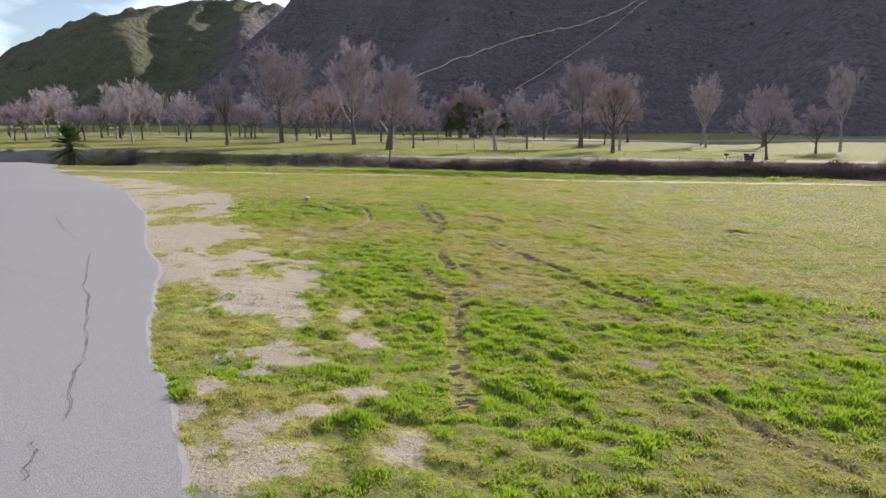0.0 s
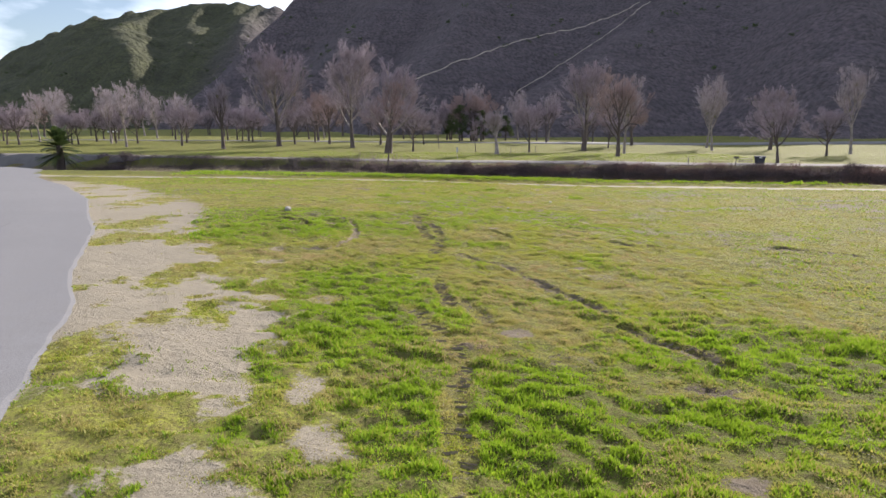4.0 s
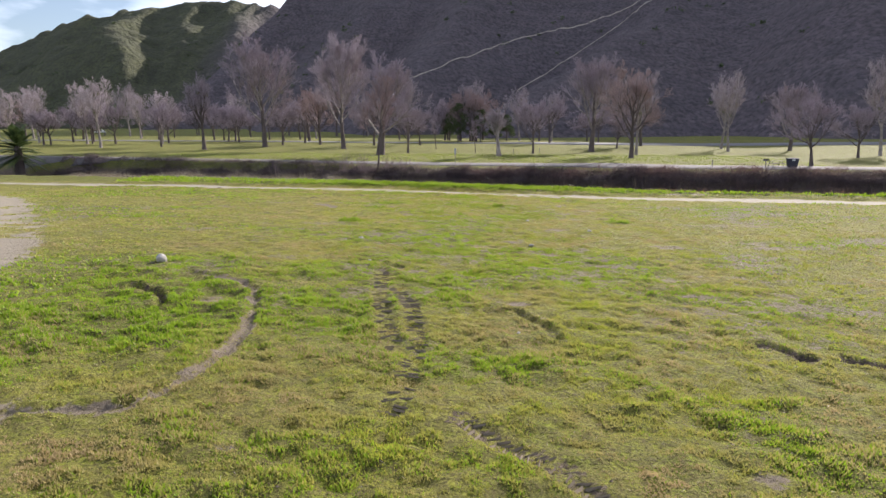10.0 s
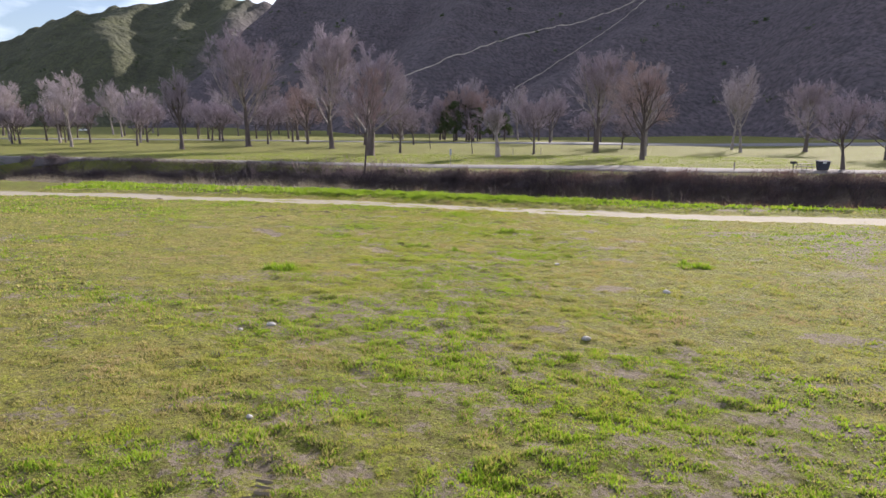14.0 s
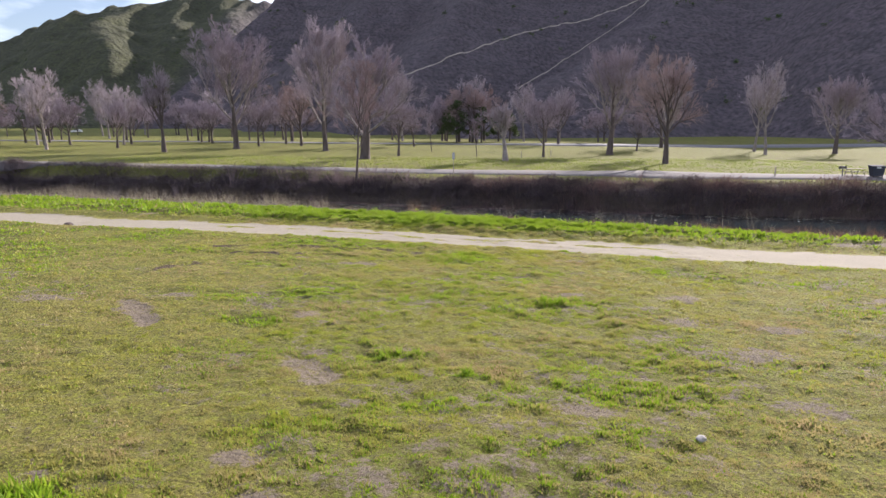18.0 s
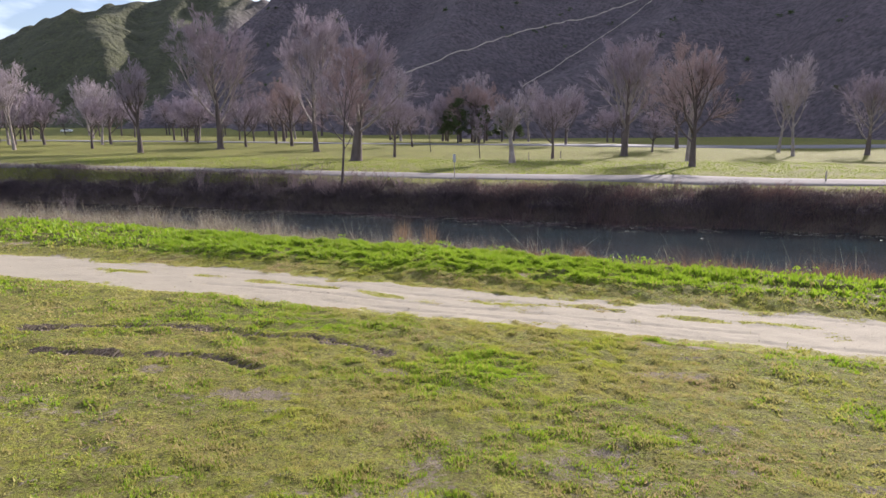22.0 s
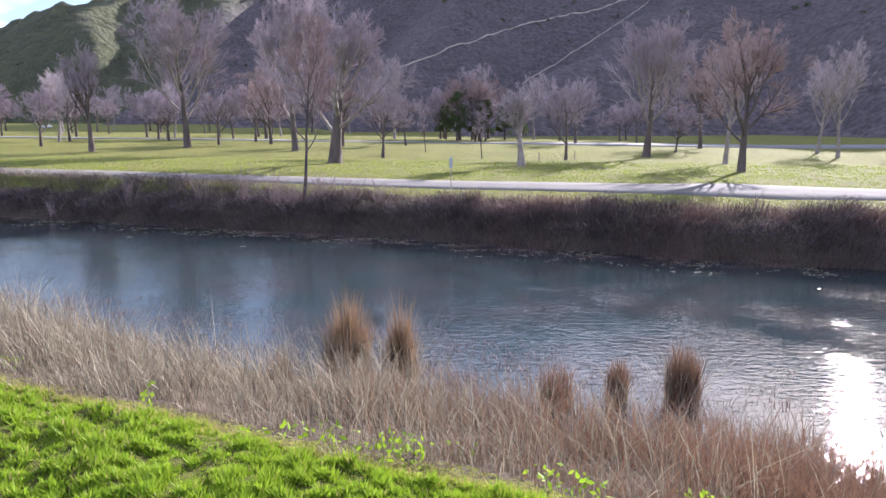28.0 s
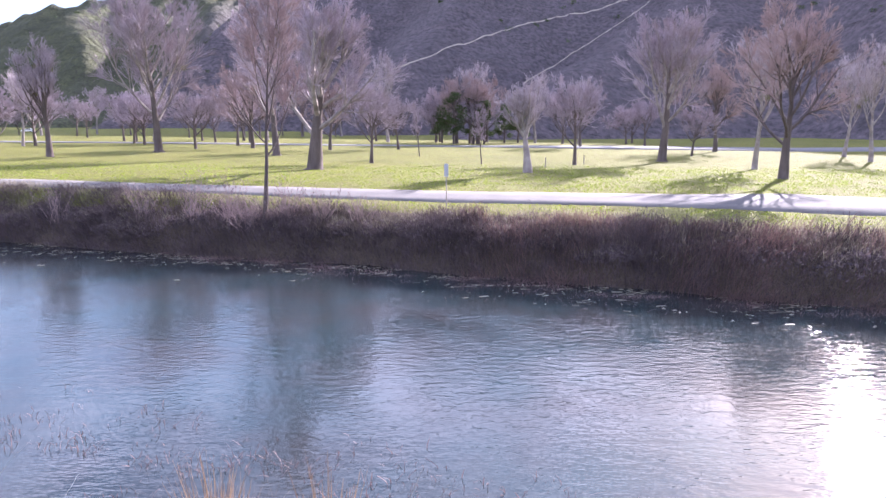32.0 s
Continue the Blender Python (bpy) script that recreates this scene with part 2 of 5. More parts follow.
M_LUSH = blade_material("lush_grass_blades", ((0.140, 0.265, 0.012), (0.280, 0.380, 0.030), (0.190, 0.285, 0.020)))
M_LAWN = blade_material("mown_lawn_blades", ((0.150, 0.225, 0.028), (0.265, 0.305, 0.050), (0.190, 0.235, 0.036)))
M_REED = blade_material("dry_reed", ((0.37, 0.335, 0.245), (0.075, 0.058, 0.044), (0.170, 0.138, 0.102)), 0.3, patch=0.5)
M_RUST_REED = blade_material("russet_reed", ((0.205, 0.115, 0.068), (0.115, 0.066, 0.046), (0.155, 0.098, 0.070)), 0.3)
M_BRUSH = blade_material("dead_brush", ((0.058, 0.043, 0.048), (0.200, 0.154, 0.162), (0.034, 0.026, 0.030)), 0.15, 0.8, patch=0.7)
M_EVERGREEN = blade_material("evergreen_leaves", ((0.040, 0.065, 0.018), (0.085, 0.115, 0.035), (0.030, 0.050, 0.016)), 0.25)
M_MISTLETOE = blade_material("olive_mistletoe", ((0.115, 0.115, 0.025), (0.170, 0.150, 0.035), (0.080, 0.085, 0.02)), 0.25)
M_STONE = two_tone("pale_boulder", (0.40, 0.385, 0.355), (0.27, 0.255, 0.235), 6.0, 0.9, 0.2, 0.01)
M_METAL = two_tone("dark_painted_steel", (0.035, 0.036, 0.04), (0.055, 0.055, 0.06), 5.0, 0.5, 0.4)
M_BIN = two_tone("dark_blue_grey_plastic", (0.040, 0.045, 0.060), (0.055, 0.058, 0.072), 3.0, 0.85, 0.1)
M_WHITE = two_tone("white_painted_metal", (0.78, 0.78, 0.76), (0.66, 0.66, 0.64), 4.0, 0.5, 0.4)
M_POST = two_tone("weathered_post", (0.34, 0.30, 0.26), (0.24, 0.21, 0.18), 6.0)
M_SIGN = two_tone("grey_sign_back", (0.34, 0.36, 0.40), (0.28, 0.30, 0.33), 5.0, 0.4, 0.5)
M_GLASS = two_tone("dark_car_glass", (0.02, 0.022, 0.026), (0.03, 0.03, 0.034), 2.0, 0.08, 0.6)
M_RUBBER = two_tone("tyre_rubber", (0.022, 0.022, 0.022), (0.035, 0.034, 0.033), 9.0, 0.8, 0.3)


# ---- numbers for the land ----
def lattice(ix, iy, seed):
    h = (ix.astype(np.int64) * 374761393 + iy.astype(np.int64) * 668265263 + seed * 974634777) & 0x7FFFFFFF
    h = ((h ^ (h >> 13)) * 1274126177) & 0x7FFFFFFF
    return ((h ^ (h >> 16)) & 0xFFFF) / 65535.0


def vnoise(x, y, seed=0):
    """Smooth noise between -1 and 1 on a unit lattice."""
    x, y = np.asarray(x, float), np.asarray(y, float)
    ix, iy = np.floor(x), np.floor(y)
    fx, fy = x - ix, y - iy
    fx, fy = fx * fx * (3 - 2 * fx), fy * fy * (3 - 2 * fy)
    a, b = lattice(ix, iy, seed), lattice(ix + 1, iy, seed)
    c, d = lattice(ix, iy + 1, seed), lattice(ix + 1, iy + 1, seed)
    return 2 * ((a + (b - a) * fx) * (1 - fy) + (c + (d - c) * fx) * fy) - 1


def fbm(x, y, seed=0, octaves=4):
    s, a, t = 0.0, 1.0, 0.0
    for k in range(octaves):
        s, t = s + a * vnoise(x * 2 ** k + 17.3 * k, y * 2 ** k - 9.1 * k, seed + k), t + a
        a *= 0.5
    return s / t


def smooth(a, b, v):
    t = np.clip((v - a) / (b - a), 0, 1)
    return t * t * (3 - 2 * t)


# lines that run across the flight, as y over x
def dirt_road_y(x):
    return 47.35 - 0.27 * x + 0.35 * vnoise(np.asarray(x) / 9.0, 0.5, 3)


def crest_y(x):
    return 52.5 - 0.36 * x + 0.30 * vnoise(np.asarray(x) / 4.0, 0.5, 4) + 0.15 * vnoise(np.asarray(x) / 1.3, 0.5, 5)


def far_water_y(x):
    return np.interp(x, [-90, -46, -32, -25, -17, -9.5, -4, 0, 6, 11.5, 17, 22, 60], [106, 96, 92.3, 90.0, 87.0, 85.2, 83.6, 81.3, 79.2, 76.7, 75.2, 73.4, 62]) + 0.5 * vnoise(np.asarray(x) / 2.6, 0.5, 6)


def far_bank_y(x):
    return far_water_y(x) + np.interp(x, [-40, -20, -10, 0, 12, 25], [2.3, 2.5, 3.2, 3.8, 4.0, 4.4])


def path_y(x):
    return np.interp(x, [-120, -49, -35, -17, 0, 12, 30, 60], [112, 101.2, 98.4, 94.9, 91.4, 90.2, 88.6, 85.0])


def path_half(x):
    return np.interp(x, [-120, -40, -17, 0, 14, 20, 26, 34, 60], [1.5, 1.6, 1.7, 2.5, 2.9, 4.0, 3.2, 2.6, 2.4])


def field_z(x, y):
    """The field: it falls to the right, away from the road."""
    x, y = np.asarray(x, float), np.asarray(y, float)
    a = np.interp(y, [0, 9, 16, 22, 27, 34, 42, 46, 60], [-0.50, -0.50, -0.43, -0.29, -0.29, -0.43, -0.53, -0.58, -0.56])
    b = np.interp(y, [0, 16, 27, 34, 43, 50], [-0.060, -0.058, -0.050, -0.032, -0.024, -0.018])
    return a + b * 9.0 * np.tanh(x / 9.0)


ROAD_EDGE_Y = [-12, 0, 4.1, 4.75, 5.48, 6.13, 6.75, 7.8, 8.9, 10.2, 11.8, 14.0, 15.2, 18.7, 21.0, 25.7, 31.7, 42, 53, 70.8, 80]
ROAD_EDGE_X = [2.5, -0.2, -2.0, -2.36, -2.72, -3.1, -3.6, -4.15, -4.65, -5.3, -6.0, -7.4, -8.0, -9.83, -11.4, -14.3, -18.5, -26, -35.5, -47.6, -58]


def road_edge_x(y):
    return np.interp(y, ROAD_EDGE_Y, ROAD_EDGE_X)


def seg_dist(x, y, pts):
    """Distance to a polyline and how far along it the nearest place lies."""
    best, along, run = np.full(np.shape(x), 1e9), np.zeros(np.shape(x)), 0.0
    for (x0, y0), (x1, y1) in zip(pts, pts[1:]):
        dx, dy = x1 - x0, y1 - y0
        ln = math.hypot(dx, dy)
        t = np.clip(((x - x0) * dx + (y - y0) * dy) / ln ** 2, 0, 1)
        d = np.hypot(x - x0 - t * dx, y - y0 - t * dy)
        near = d < best
        best, along = np.where(near, d, best), np.where(near, run + t * ln, along)
        run += ln
    return best, along


# wheel ruts in the field: path, half width, depth, mud
RUTS = [([(0.1, 17.2), (0.5, 16.75), (0.9, 16.45), (1.2, 15.95), (1.4, 15.4), (1.65, 14.85), (1.8, 14.4), (2.24, 13.5), (2.5, 12.7)], 0.15, 0.022, 0.5),
        ([(-4.9, 22.4), (-4.3, 22.2), (-3.8, 21.85), (-3.35, 21.3), (-3.15, 20.7), (-3.0, 20.1), (-2.87, 19.5), (-2.81, 18.8), (-2.86, 17.8), (-3.18, 17.0), (-4.2, 16.75)], 0.10, 0.040, 0.15),
        ([(-5.4, 21.3), (-5.0, 21.05), (-4.6, 20.7), (-4.4, 20.26)], 0.09, 0.09, 0.5),
        ([(-1.5, 23.5), (-1.3, 21.5), (-1.05, 20.2), (-0.75, 19.0)], 0.17, 0.022, 0.25), ([(-1.1, 22.2), (-0.7, 20.9), (-0.5, 19.5), (-0.54, 18.0), (-0.64, 17.2)], 0.17, 0.022, 0.25),
        ([(0.5, 20.9), (0.95, 21.0), (1.12, 20.6), (1.33, 20.3), (1.4, 19.75)], 0.11, 0.05, 0.35),
        ([(-0.39, 14.5), (-0.2, 13.2), (-0.1, 12.8)], 0.14, 0.03, 0.35), ([(0.15, 13.0), (0.35, 12.4), (0.5, 11.9)], 0.14, 0.03, 0.5),
        ([(-0.72, 12.4), (-0.4, 11.7), (-0.2, 11.2), (0.1, 10.0), (0.0, 8.6), (0.1, 7.4), (0.2, 5.8)], 0.17, 0.022, 0.22),
        ([(4.3, 19.85), (4.43, 19.72), (4.65, 19.3)], 0.14, 0.05, 0.85), ([(5.2, 19.35), (5.6, 19.15)], 0.16, 0.05, 0.85),
        ([(2.6, 12.0), (2.9, 11.4), (3.3, 11.0), (3.5, 10.5)], 0.15, 0.04, 0.55), ([(2.85, 6.6), (3.05, 6.15), (3.35, 5.57), (3.76, 5.2)], 0.13, 0.035, 0.4),
        ([(8.7, 19.6), (9.5, 19.35), (10.5, 18.9)], 0.18, 0.05, 0.85),
        ([(-2.3, 35.05), (-1.9, 34.5)], 0.30, 0.018, 0.10), ([(-6.3, 37.9), (-5.7, 37.2), (-5.2, 36.6)], 0.2, 0.018, 0.10),
        ([(-7.6, 40.1), (-7.4, 40.45), (-7.1, 41.1), (-6.7, 41.8)], 0.13, 0.05, 0.8),
        ([(-7.4, 44.8), (-5.9, 44.9), (-5.0, 44.95), (-4.1, 44.8), (-3.6, 44.55), (-2.5, 44.45), (-1.9, 44.2), (-1.2, 43.7)], 0.10, 0.04, 0.75),
        ([(-6.4, 43.6), (-5.4, 43.5), (-4.6, 43.52), (-4.0, 43.53), (-3.46, 43.35), (-2.8, 42.9)], 0.12, 0.05, 0.8)]
for off, a, b in ((0.95, -10.0, -1.5), (1.0, 0.6, 8.0), (-0.30, -6.0, 5.0), (-0.85, -3.0, 7.0), (0.45, -4.0, 3.0)):
    RUTS.append(([(u, float(dirt_road_y(u)) + off + 0.05 * math.sin(u * 1.3)) for u in np.linspace(a, b, 7)], 0.08, 0.020, 0.08))


def beside(x, y, pts):
    px_, py_ = [p[0] for p in pts], [p[1] for p in pts]
    return (x > min(px_) - 0.6) & (x < max(px_) + 0.6) & (y > min(py_) - 0.6) & (y < max(py_) + 0.6)


# churned or bare spots in the field: x, y, radius along x, along y, bare, mud
SPOTS = [(3.2, 9.65, 0.60, 0.24, 0.2, 0.9), (3.35, 12.05, 0.20, 0.11, 0.1, 0.95), (2.5, 7.57, 0.28, 0.22, 0.95, 0.0), (3.77, 8.25, 0.35, 0.14, 0.2, 0.7), (0.88, 11.4, 0.24, 0.20, 0.95, 0.0),
         (1.4, 10.4, 0.40, 0.18, 0.4, 0.5), (0.3, 10.75, 0.42, 0.22, 0.2, 0.9), (-1.62, 9.1, 0.24, 0.50, 0.95, 0.0), (-1.15, 7.85, 0.42, 0.48, 1.0, 0.0), (-1.87, 7.02, 0.45, 0.20, 1.0, 0.0),
         (-2.7, 8.95, 0.65, 0.26, 0.95, 0.0), (-2.7, 6.15, 0.40, 0.30, 0.95, 0.0), (-2.6, 5.5, 0.25, 0.25, 0.95, 0.0), (-1.75, 4.6, 0.75, 0.55, 0.95, 0.1), (-1.0, 6.2, 0.40, 0.24, 0.95, 0.0),
         (-0.4, 5.0, 0.30, 0.50, 0.85, 0.2), (-1.3, 5.65, 0.32, 0.20, 0.9, 0.1), (-3.5, 10.4, 1.0, 0.8, 1.0, 0.0), (-2.2, 12.7, 0.35, 0.30, 0.55, 0.2), (-3.67, 13.65, 0.14, 0.30, 0.9, 0.0),
         (-3.16, 12.56, 0.30, 0.25, 0.95, 0.0), (-4.3, 16.7, 0.28, 0.45, 0.85, 0.0), (-4.0, 15.4, 0.35, 0.30, 0.8, 0.0), (-1.9, 16.4, 0.38, 0.20, 0.8, 0.0), (2.73, 16.4, 0.25, 0.15, 0.8, 0.0),
         (3.1, 15.5, 0.55, 0.40, 0.55, 0.1), (-3.6, 24.2, 0.5, 0.3, 0.55, 0.1), (-3.8, 20.6, 0.22, 0.22, 0.8, 0.1), (0.98, 21.3, 0.22, 0.15, 0.95, 0.0), (4.2, 23.8, 0.45, 0.2, 0.85, 0.0),
         (3.5, 21.4, 0.5, 0.2, 0.4, 0.55), (3.1, 20.6, 0.4, 0.25, 0.5, 0.45), (3.7, 20.55, 0.25, 0.12, 0.3, 0.6), (4.2, 21.4, 0.5, 0.3, 0.65, 0.1), (2.02, 26.06, 0.45, 0.16, 0.9, 0.0),
         (2.23, 26.75, 0.20, 0.10, 1.0, 0.0), (1.45, 27.7, 0.30, 0.15, 0.8, 0.0), (0.7, 26.7, 0.6, 0.3, 0.5, 0.0), (9.6, 32.6, 2.2, 0.5, 0.6, 0.0), (5.8, 27.7, 0.8, 0.3, 0.75, 0.0),
         (8.3, 28.0, 0.8, 0.3, 0.75, 0.0), (4.7, 25.1, 0.5, 0.15, 0.3, 0.5), (-8.0, 38.06, 0.8, 0.35, 0.75, 0.1), (-5.8, 37.35, 0.45, 0.25, 0.8, 0.0), (-2.1, 34.8, 0.5, 0.3, 0.7, 0.1),
         (-3.74, 31.86, 0.24, 0.15, 0.95, 0.0), (-1.78, 31.6, 0.22, 0.12, 0.95, 0.0), (-2.17, 32.3, 0.28, 0.15, 0.8, 0.0), (1.4, 33.7, 0.48, 0.26, 0.85, 0.2), (4.2, 35.75, 0.65, 0.42, 0.85, 0.0),
         (4.1, 33.9, 0.5, 0.3, 0.75, 0.0), (5.4, 37.1, 0.4, 0.2, 0.85, 0.0), (8.9, 39.2, 1.4, 0.3, 0.9, 0.0), (-4.2, 30.4, 0.7, 0.4, 0.65, 0.0), (-5.64, 33.1, 0.32, 0.2, 0.8, 0.0),
         (0.3, 30.4, 0.4, 0.2, 0.3, 0.6), (3.06, 30.5, 0.45, 0.3, 0.85, 0.0), (1.9, 30.45, 0.4, 0.2, 0.6, 0.1), (-2.4, 31.1, 0.9, 0.4, 0.5, 0.0), (0.4, 33.3, 1.3, 0.3, 0.45, 0.0),
         (-2.79, 37.3, 0.35, 0.25, 0.8, 0.1), (2.2, 39.2, 0.35, 0.25, 0.85, 0.1), (0.17, 38.9, 0.35, 0.15, 0.5, 0.1), (3.67, 40.4, 0.4, 0.15, 0.5, 0.4), (4.3, 39.2, 0.55, 0.3, 0.8, 0.0),
         (3.85, 37.5, 0.65, 0.35, 0.85, 0.2), (-5.6, 38.3, 0.6, 0.3, 0.75, 0.1), (6.35, 43.7, 0.8, 0.2, 0.9, 0.0), (2.88, 44.55, 0.25, 0.15, 0.85, 0.0), (3.9, 44.45, 0.65, 0.15, 0.95, 0.0),
         (3.25, 43.9, 0.5, 0.12, 0.3, 0.6), (2.75, 43.2, 0.5, 0.15, 0.7, 0.1), (-4.3, 42.9, 0.3, 0.2, 0.7, 0.1), (-2.8, 42.1, 0.65, 0.2, 0.8, 0.1), (-1.0, 43.0, 0.4, 0.2, 0.7, 0.0)]
LUSH_SPOTS = [(-4.3, 20.3, 1.5, 2.0), (-3.55, 36.9, 0.6, 0.32), (-1.0, 35.35, 0.5, 0.22), (0.0, 34.6, 0.3, 0.15), (5.54, 33.2, 0.55, 0.4), (1.7, 38.5, 0.38, 0.22), (-3.6, 31.45, 0.55, 0.35),
              (-1.5, 12.5, 1.6, 2.4), (0.6, 8.6, 1.9, 2.0), (4.5, 11.0, 2.2, 1.8), (-2.2, 14.2, 1.0, 1.0), (0.5, 6.0, 1.4, 1.3), (2.6, 8.8, 1.8, 0.7),
              (-2.15, 9.45, 0.28, 0.28), (-1.95, 7.95, 0.42, 0.28), (-1.35, 6.7, 0.65, 0.22), (-0.85, 5.4, 0.38, 0.5), (-1.6, 6.2, 0.26, 0.18)]
# worn olive grass within the bare margin of the road
SCRUFF = [(-8.6, 17.4, 0.6, 1.3), (-4.55, 9.6, 0.7, 0.9), (-3.7, 8.0, 0.75, 0.8), (-3.0, 7.8, 0.6, 0.4), (-3.4, 7.1, 0.5, 0.6), (-2.3, 5.05, 0.28, 0.26), (-2.0, 5.95, 0.48, 0.35), (-2.9, 8.15, 0.45, 0.28), (-6.1, 13.4, 0.25, 0.3)]
# grassy islands between the wheel lanes of the dirt road
ISLANDS = [(-4.7, 48.85, 0.62, 0.18), (-2.2, 48.05, 0.35, 0.20), (-1.6, 47.7, 0.45, 0.18), (0.67, 47.4, 0.78, 0.23), (1.43, 47.25, 0.50, 0.15), (2.43, 47.1, 0.60, 0.20), (-6.2, 49.4, 0.53, 0.16), (-3.4, 48.5, 0.81, 0.14),
           (4.2, 46.5, 0.75, 0.16), (5.6, 46.2, 0.62, 0.16), (-8.6, 49.9, 0.88, 0.16)]


def cover(x, y):
    """Bare earth, lush growth and churned mud, each 0 to 1."""
    n4 = fbm(x / 0.20, y / 0.15, 35, 2)
    n1, n2, n3 = fbm(x / 1.7, y / 1.1, 20), fbm(x / 0.45, y / 0.32, 30), fbm(x / 6.0, y / 3.2, 40)
    field = (y < dirt_road_y(x) - 0.3)
    bare = (0.42 * smooth(-0.05, 0.45, n1 * 0.35 + n2 * 0.55 + n3 * 0.35 + 0.3 * n4) + 0.16) * smooth(13, 24, y + 0.5 * x) * smooth(44, 41, y)
    bare = np.maximum(bare, 0.62 * smooth(2.0, 7.0, x) * smooth(19, 25, y) * smooth(44, 40, y) * smooth(-0.05, 0.35, 0.55 * n1 + 0.5 * n3 + 0.25 * n2))
    lush = np.interp(y + 0.25 * x, [8, 13, 18, 24, 36, 40, 44, 46], [0.95, 0.80, 0.55, 0.42, 0.42, 0.6, 0.80, 0.9]) * smooth(-0.30, 0.32, 0.55 * n3 + 0.7 * n1 + 0.25 * n2) + 0.3 * smooth(0.1, 0.5, n3 + 0.5 * n1)
    mud = np.zeros_like(bare)
    for sx, sy, rx, ry in LUSH_SPOTS:
        k = np.flatnonzero((np.abs(x - sx) < 1.8 * rx) & (np.abs(y - sy) < 1.8 * ry))
        f = smooth(1.2, 0.6, np.hypot((x[k] - sx) / rx, (y[k] - sy) / ry) + 0.5 * n2[k] + 0.35 * n1[k])
        lush[k], bare[k] = np.maximum(lush[k], f), bare[k] * (1 - 0.8 * f)
    for sx, sy, rx, ry, sb, sm in SPOTS:
        k = np.flatnonzero((np.abs(x - sx) < 2.2 * rx) & (np.abs(y - sy) < 2.2 * ry))
        f = smooth(1.3, 0.35, np.hypot((x[k] - sx) / rx, (y[k] - sy) / ry) + 0.6 * n2[k] + 0.45 * n1[k] + 0.3 * n4[k])
        bare[k], mud[k], lush[k] = np.maximum(bare[k], 0.9 * sb * f), np.maximum(mud[k], sm * f * smooth(-0.35, 0.25, n2[k])), lush[k] * (1 - f)
    # bare margin beside the road
    edge = x - road_edge_x(y)
    wide = np.interp(y, [3, 5, 6, 6.8, 8.6, 9.6, 11, 13, 15.5, 19, 22.4, 37, 42, 50], [0.9, 0.6, 0.6, 1.6, 2.0, 2.8, 3.1, 2.8, 2.5, 3.0, 4.0, 4.0, 3.4, 0.8])
    scruff = smooth(0.05, 0.35, fbm(x / 1.3, y / 1.6, 55) + 0.35 * n2 + 0.25 * n4 + 0.30 * smooth(1.6, 0.2, edge) * smooth(3.5, 5.0, y) * smooth(11.5, 9.5, y) - 0.05)
    margin = smooth(0.4, -0.25, edge - wide + 0.7 * n1 + 0.55 * n2 + 0.3 * n4) * (1 - 0.9 * scruff)
    for sx, sy, rx, ry in SCRUFF:
        margin = margin * (1 - 0.85 * smooth(1.3, 0.5, np.hypot((x - sx) / rx, (y - sy) / ry) + 0.7 * n2 + 0.3 * n1 + 0.4 * n4))
    margin = np.where((edge < 0.0) & (edge > -9.0), 1.0, np.where(edge <= -9.0, 0.0, margin))
    bare = np.maximum(bare, margin)
    for sx, sy, rx, ry in LUSH_SPOTS[-5:]:
        bare = bare * (1 - 0.95 * smooth(1.2, 0.6, np.hypot((x - sx) / rx, (y - sy) / ry) + 0.5 * n2))
    lush = np.where((edge < wide * 0.9) & (y > 10.5), lush * 0.25, lush)
    for sx, sy, rx, ry in SCRUFF:
        lush = lush * (1 - 0.8 * smooth(1.2, 0.6, np.hypot((x - sx) / rx, (y - sy) / ry)))
    # dirt road: two pale wheel lanes and a thin grassy middle
    d = (y - dirt_road_y(x)) * 0.965
    mid = 0.5 * smooth(0.25, 0.05, np.abs(d + 0.10 + 0.15 * n1) + 0.3 * n2) * smooth(0.25, 0.6, fbm(x / 0.8, 0 * x, 61) + 0.2 * n1)
    for sx, sy, rx, ry in ISLANDS:
        mid = np.maximum(mid, smooth(1.35, 0.5, np.hypot((x - sx) / rx, (y - sy + 0.27 * (x - sx)) / ry) + 0.5 * n2 + 0.3 * n4))
    lane = smooth(1.30, 0.92, np.abs(d) + 0.34 * n1 + 0.34 * n2) * (1 - 0.85 * mid)
    bare = np.maximum(bare, lane)
    lush = np.where(np.abs(d) < 1.3, 0.1 * lush, lush)
    # the strip between dirt road and creek is lush
    strip = smooth(1.5, 2.4, d + 0.5 * n1) * smooth(0.6, -0.1, y - crest_y(x))
    patch = smooth(0.25, 0.5, n1 + 0.35 * n2) * smooth(3.6, 2.2, d)
    bare = np.where(d > 1.3, np.maximum(bare * 0, 0.75 * patch * strip) + lane, bare)
    lush = np.where(d > 1.3, strip * (1 - patch), lush)
    # banks: dark earth; park: mown turf
    bank = smooth(0.2, 1.2, y - crest_y(x)) * smooth(0.4, -0.6, y - far_bank_y(x))
    mud = np.maximum(mud, bank)
    park = y > far_bank_y(x) - 0.2
    bare = np.where(park, 0.22 * smooth(0.2, 0.6, n1 * 0.7 + n3 * 0.5), bare)
    lush = np.where(park, 0.62 + 0.38 * smooth(-0.3, 0.5, n3 + 0.5 * n1), lush)
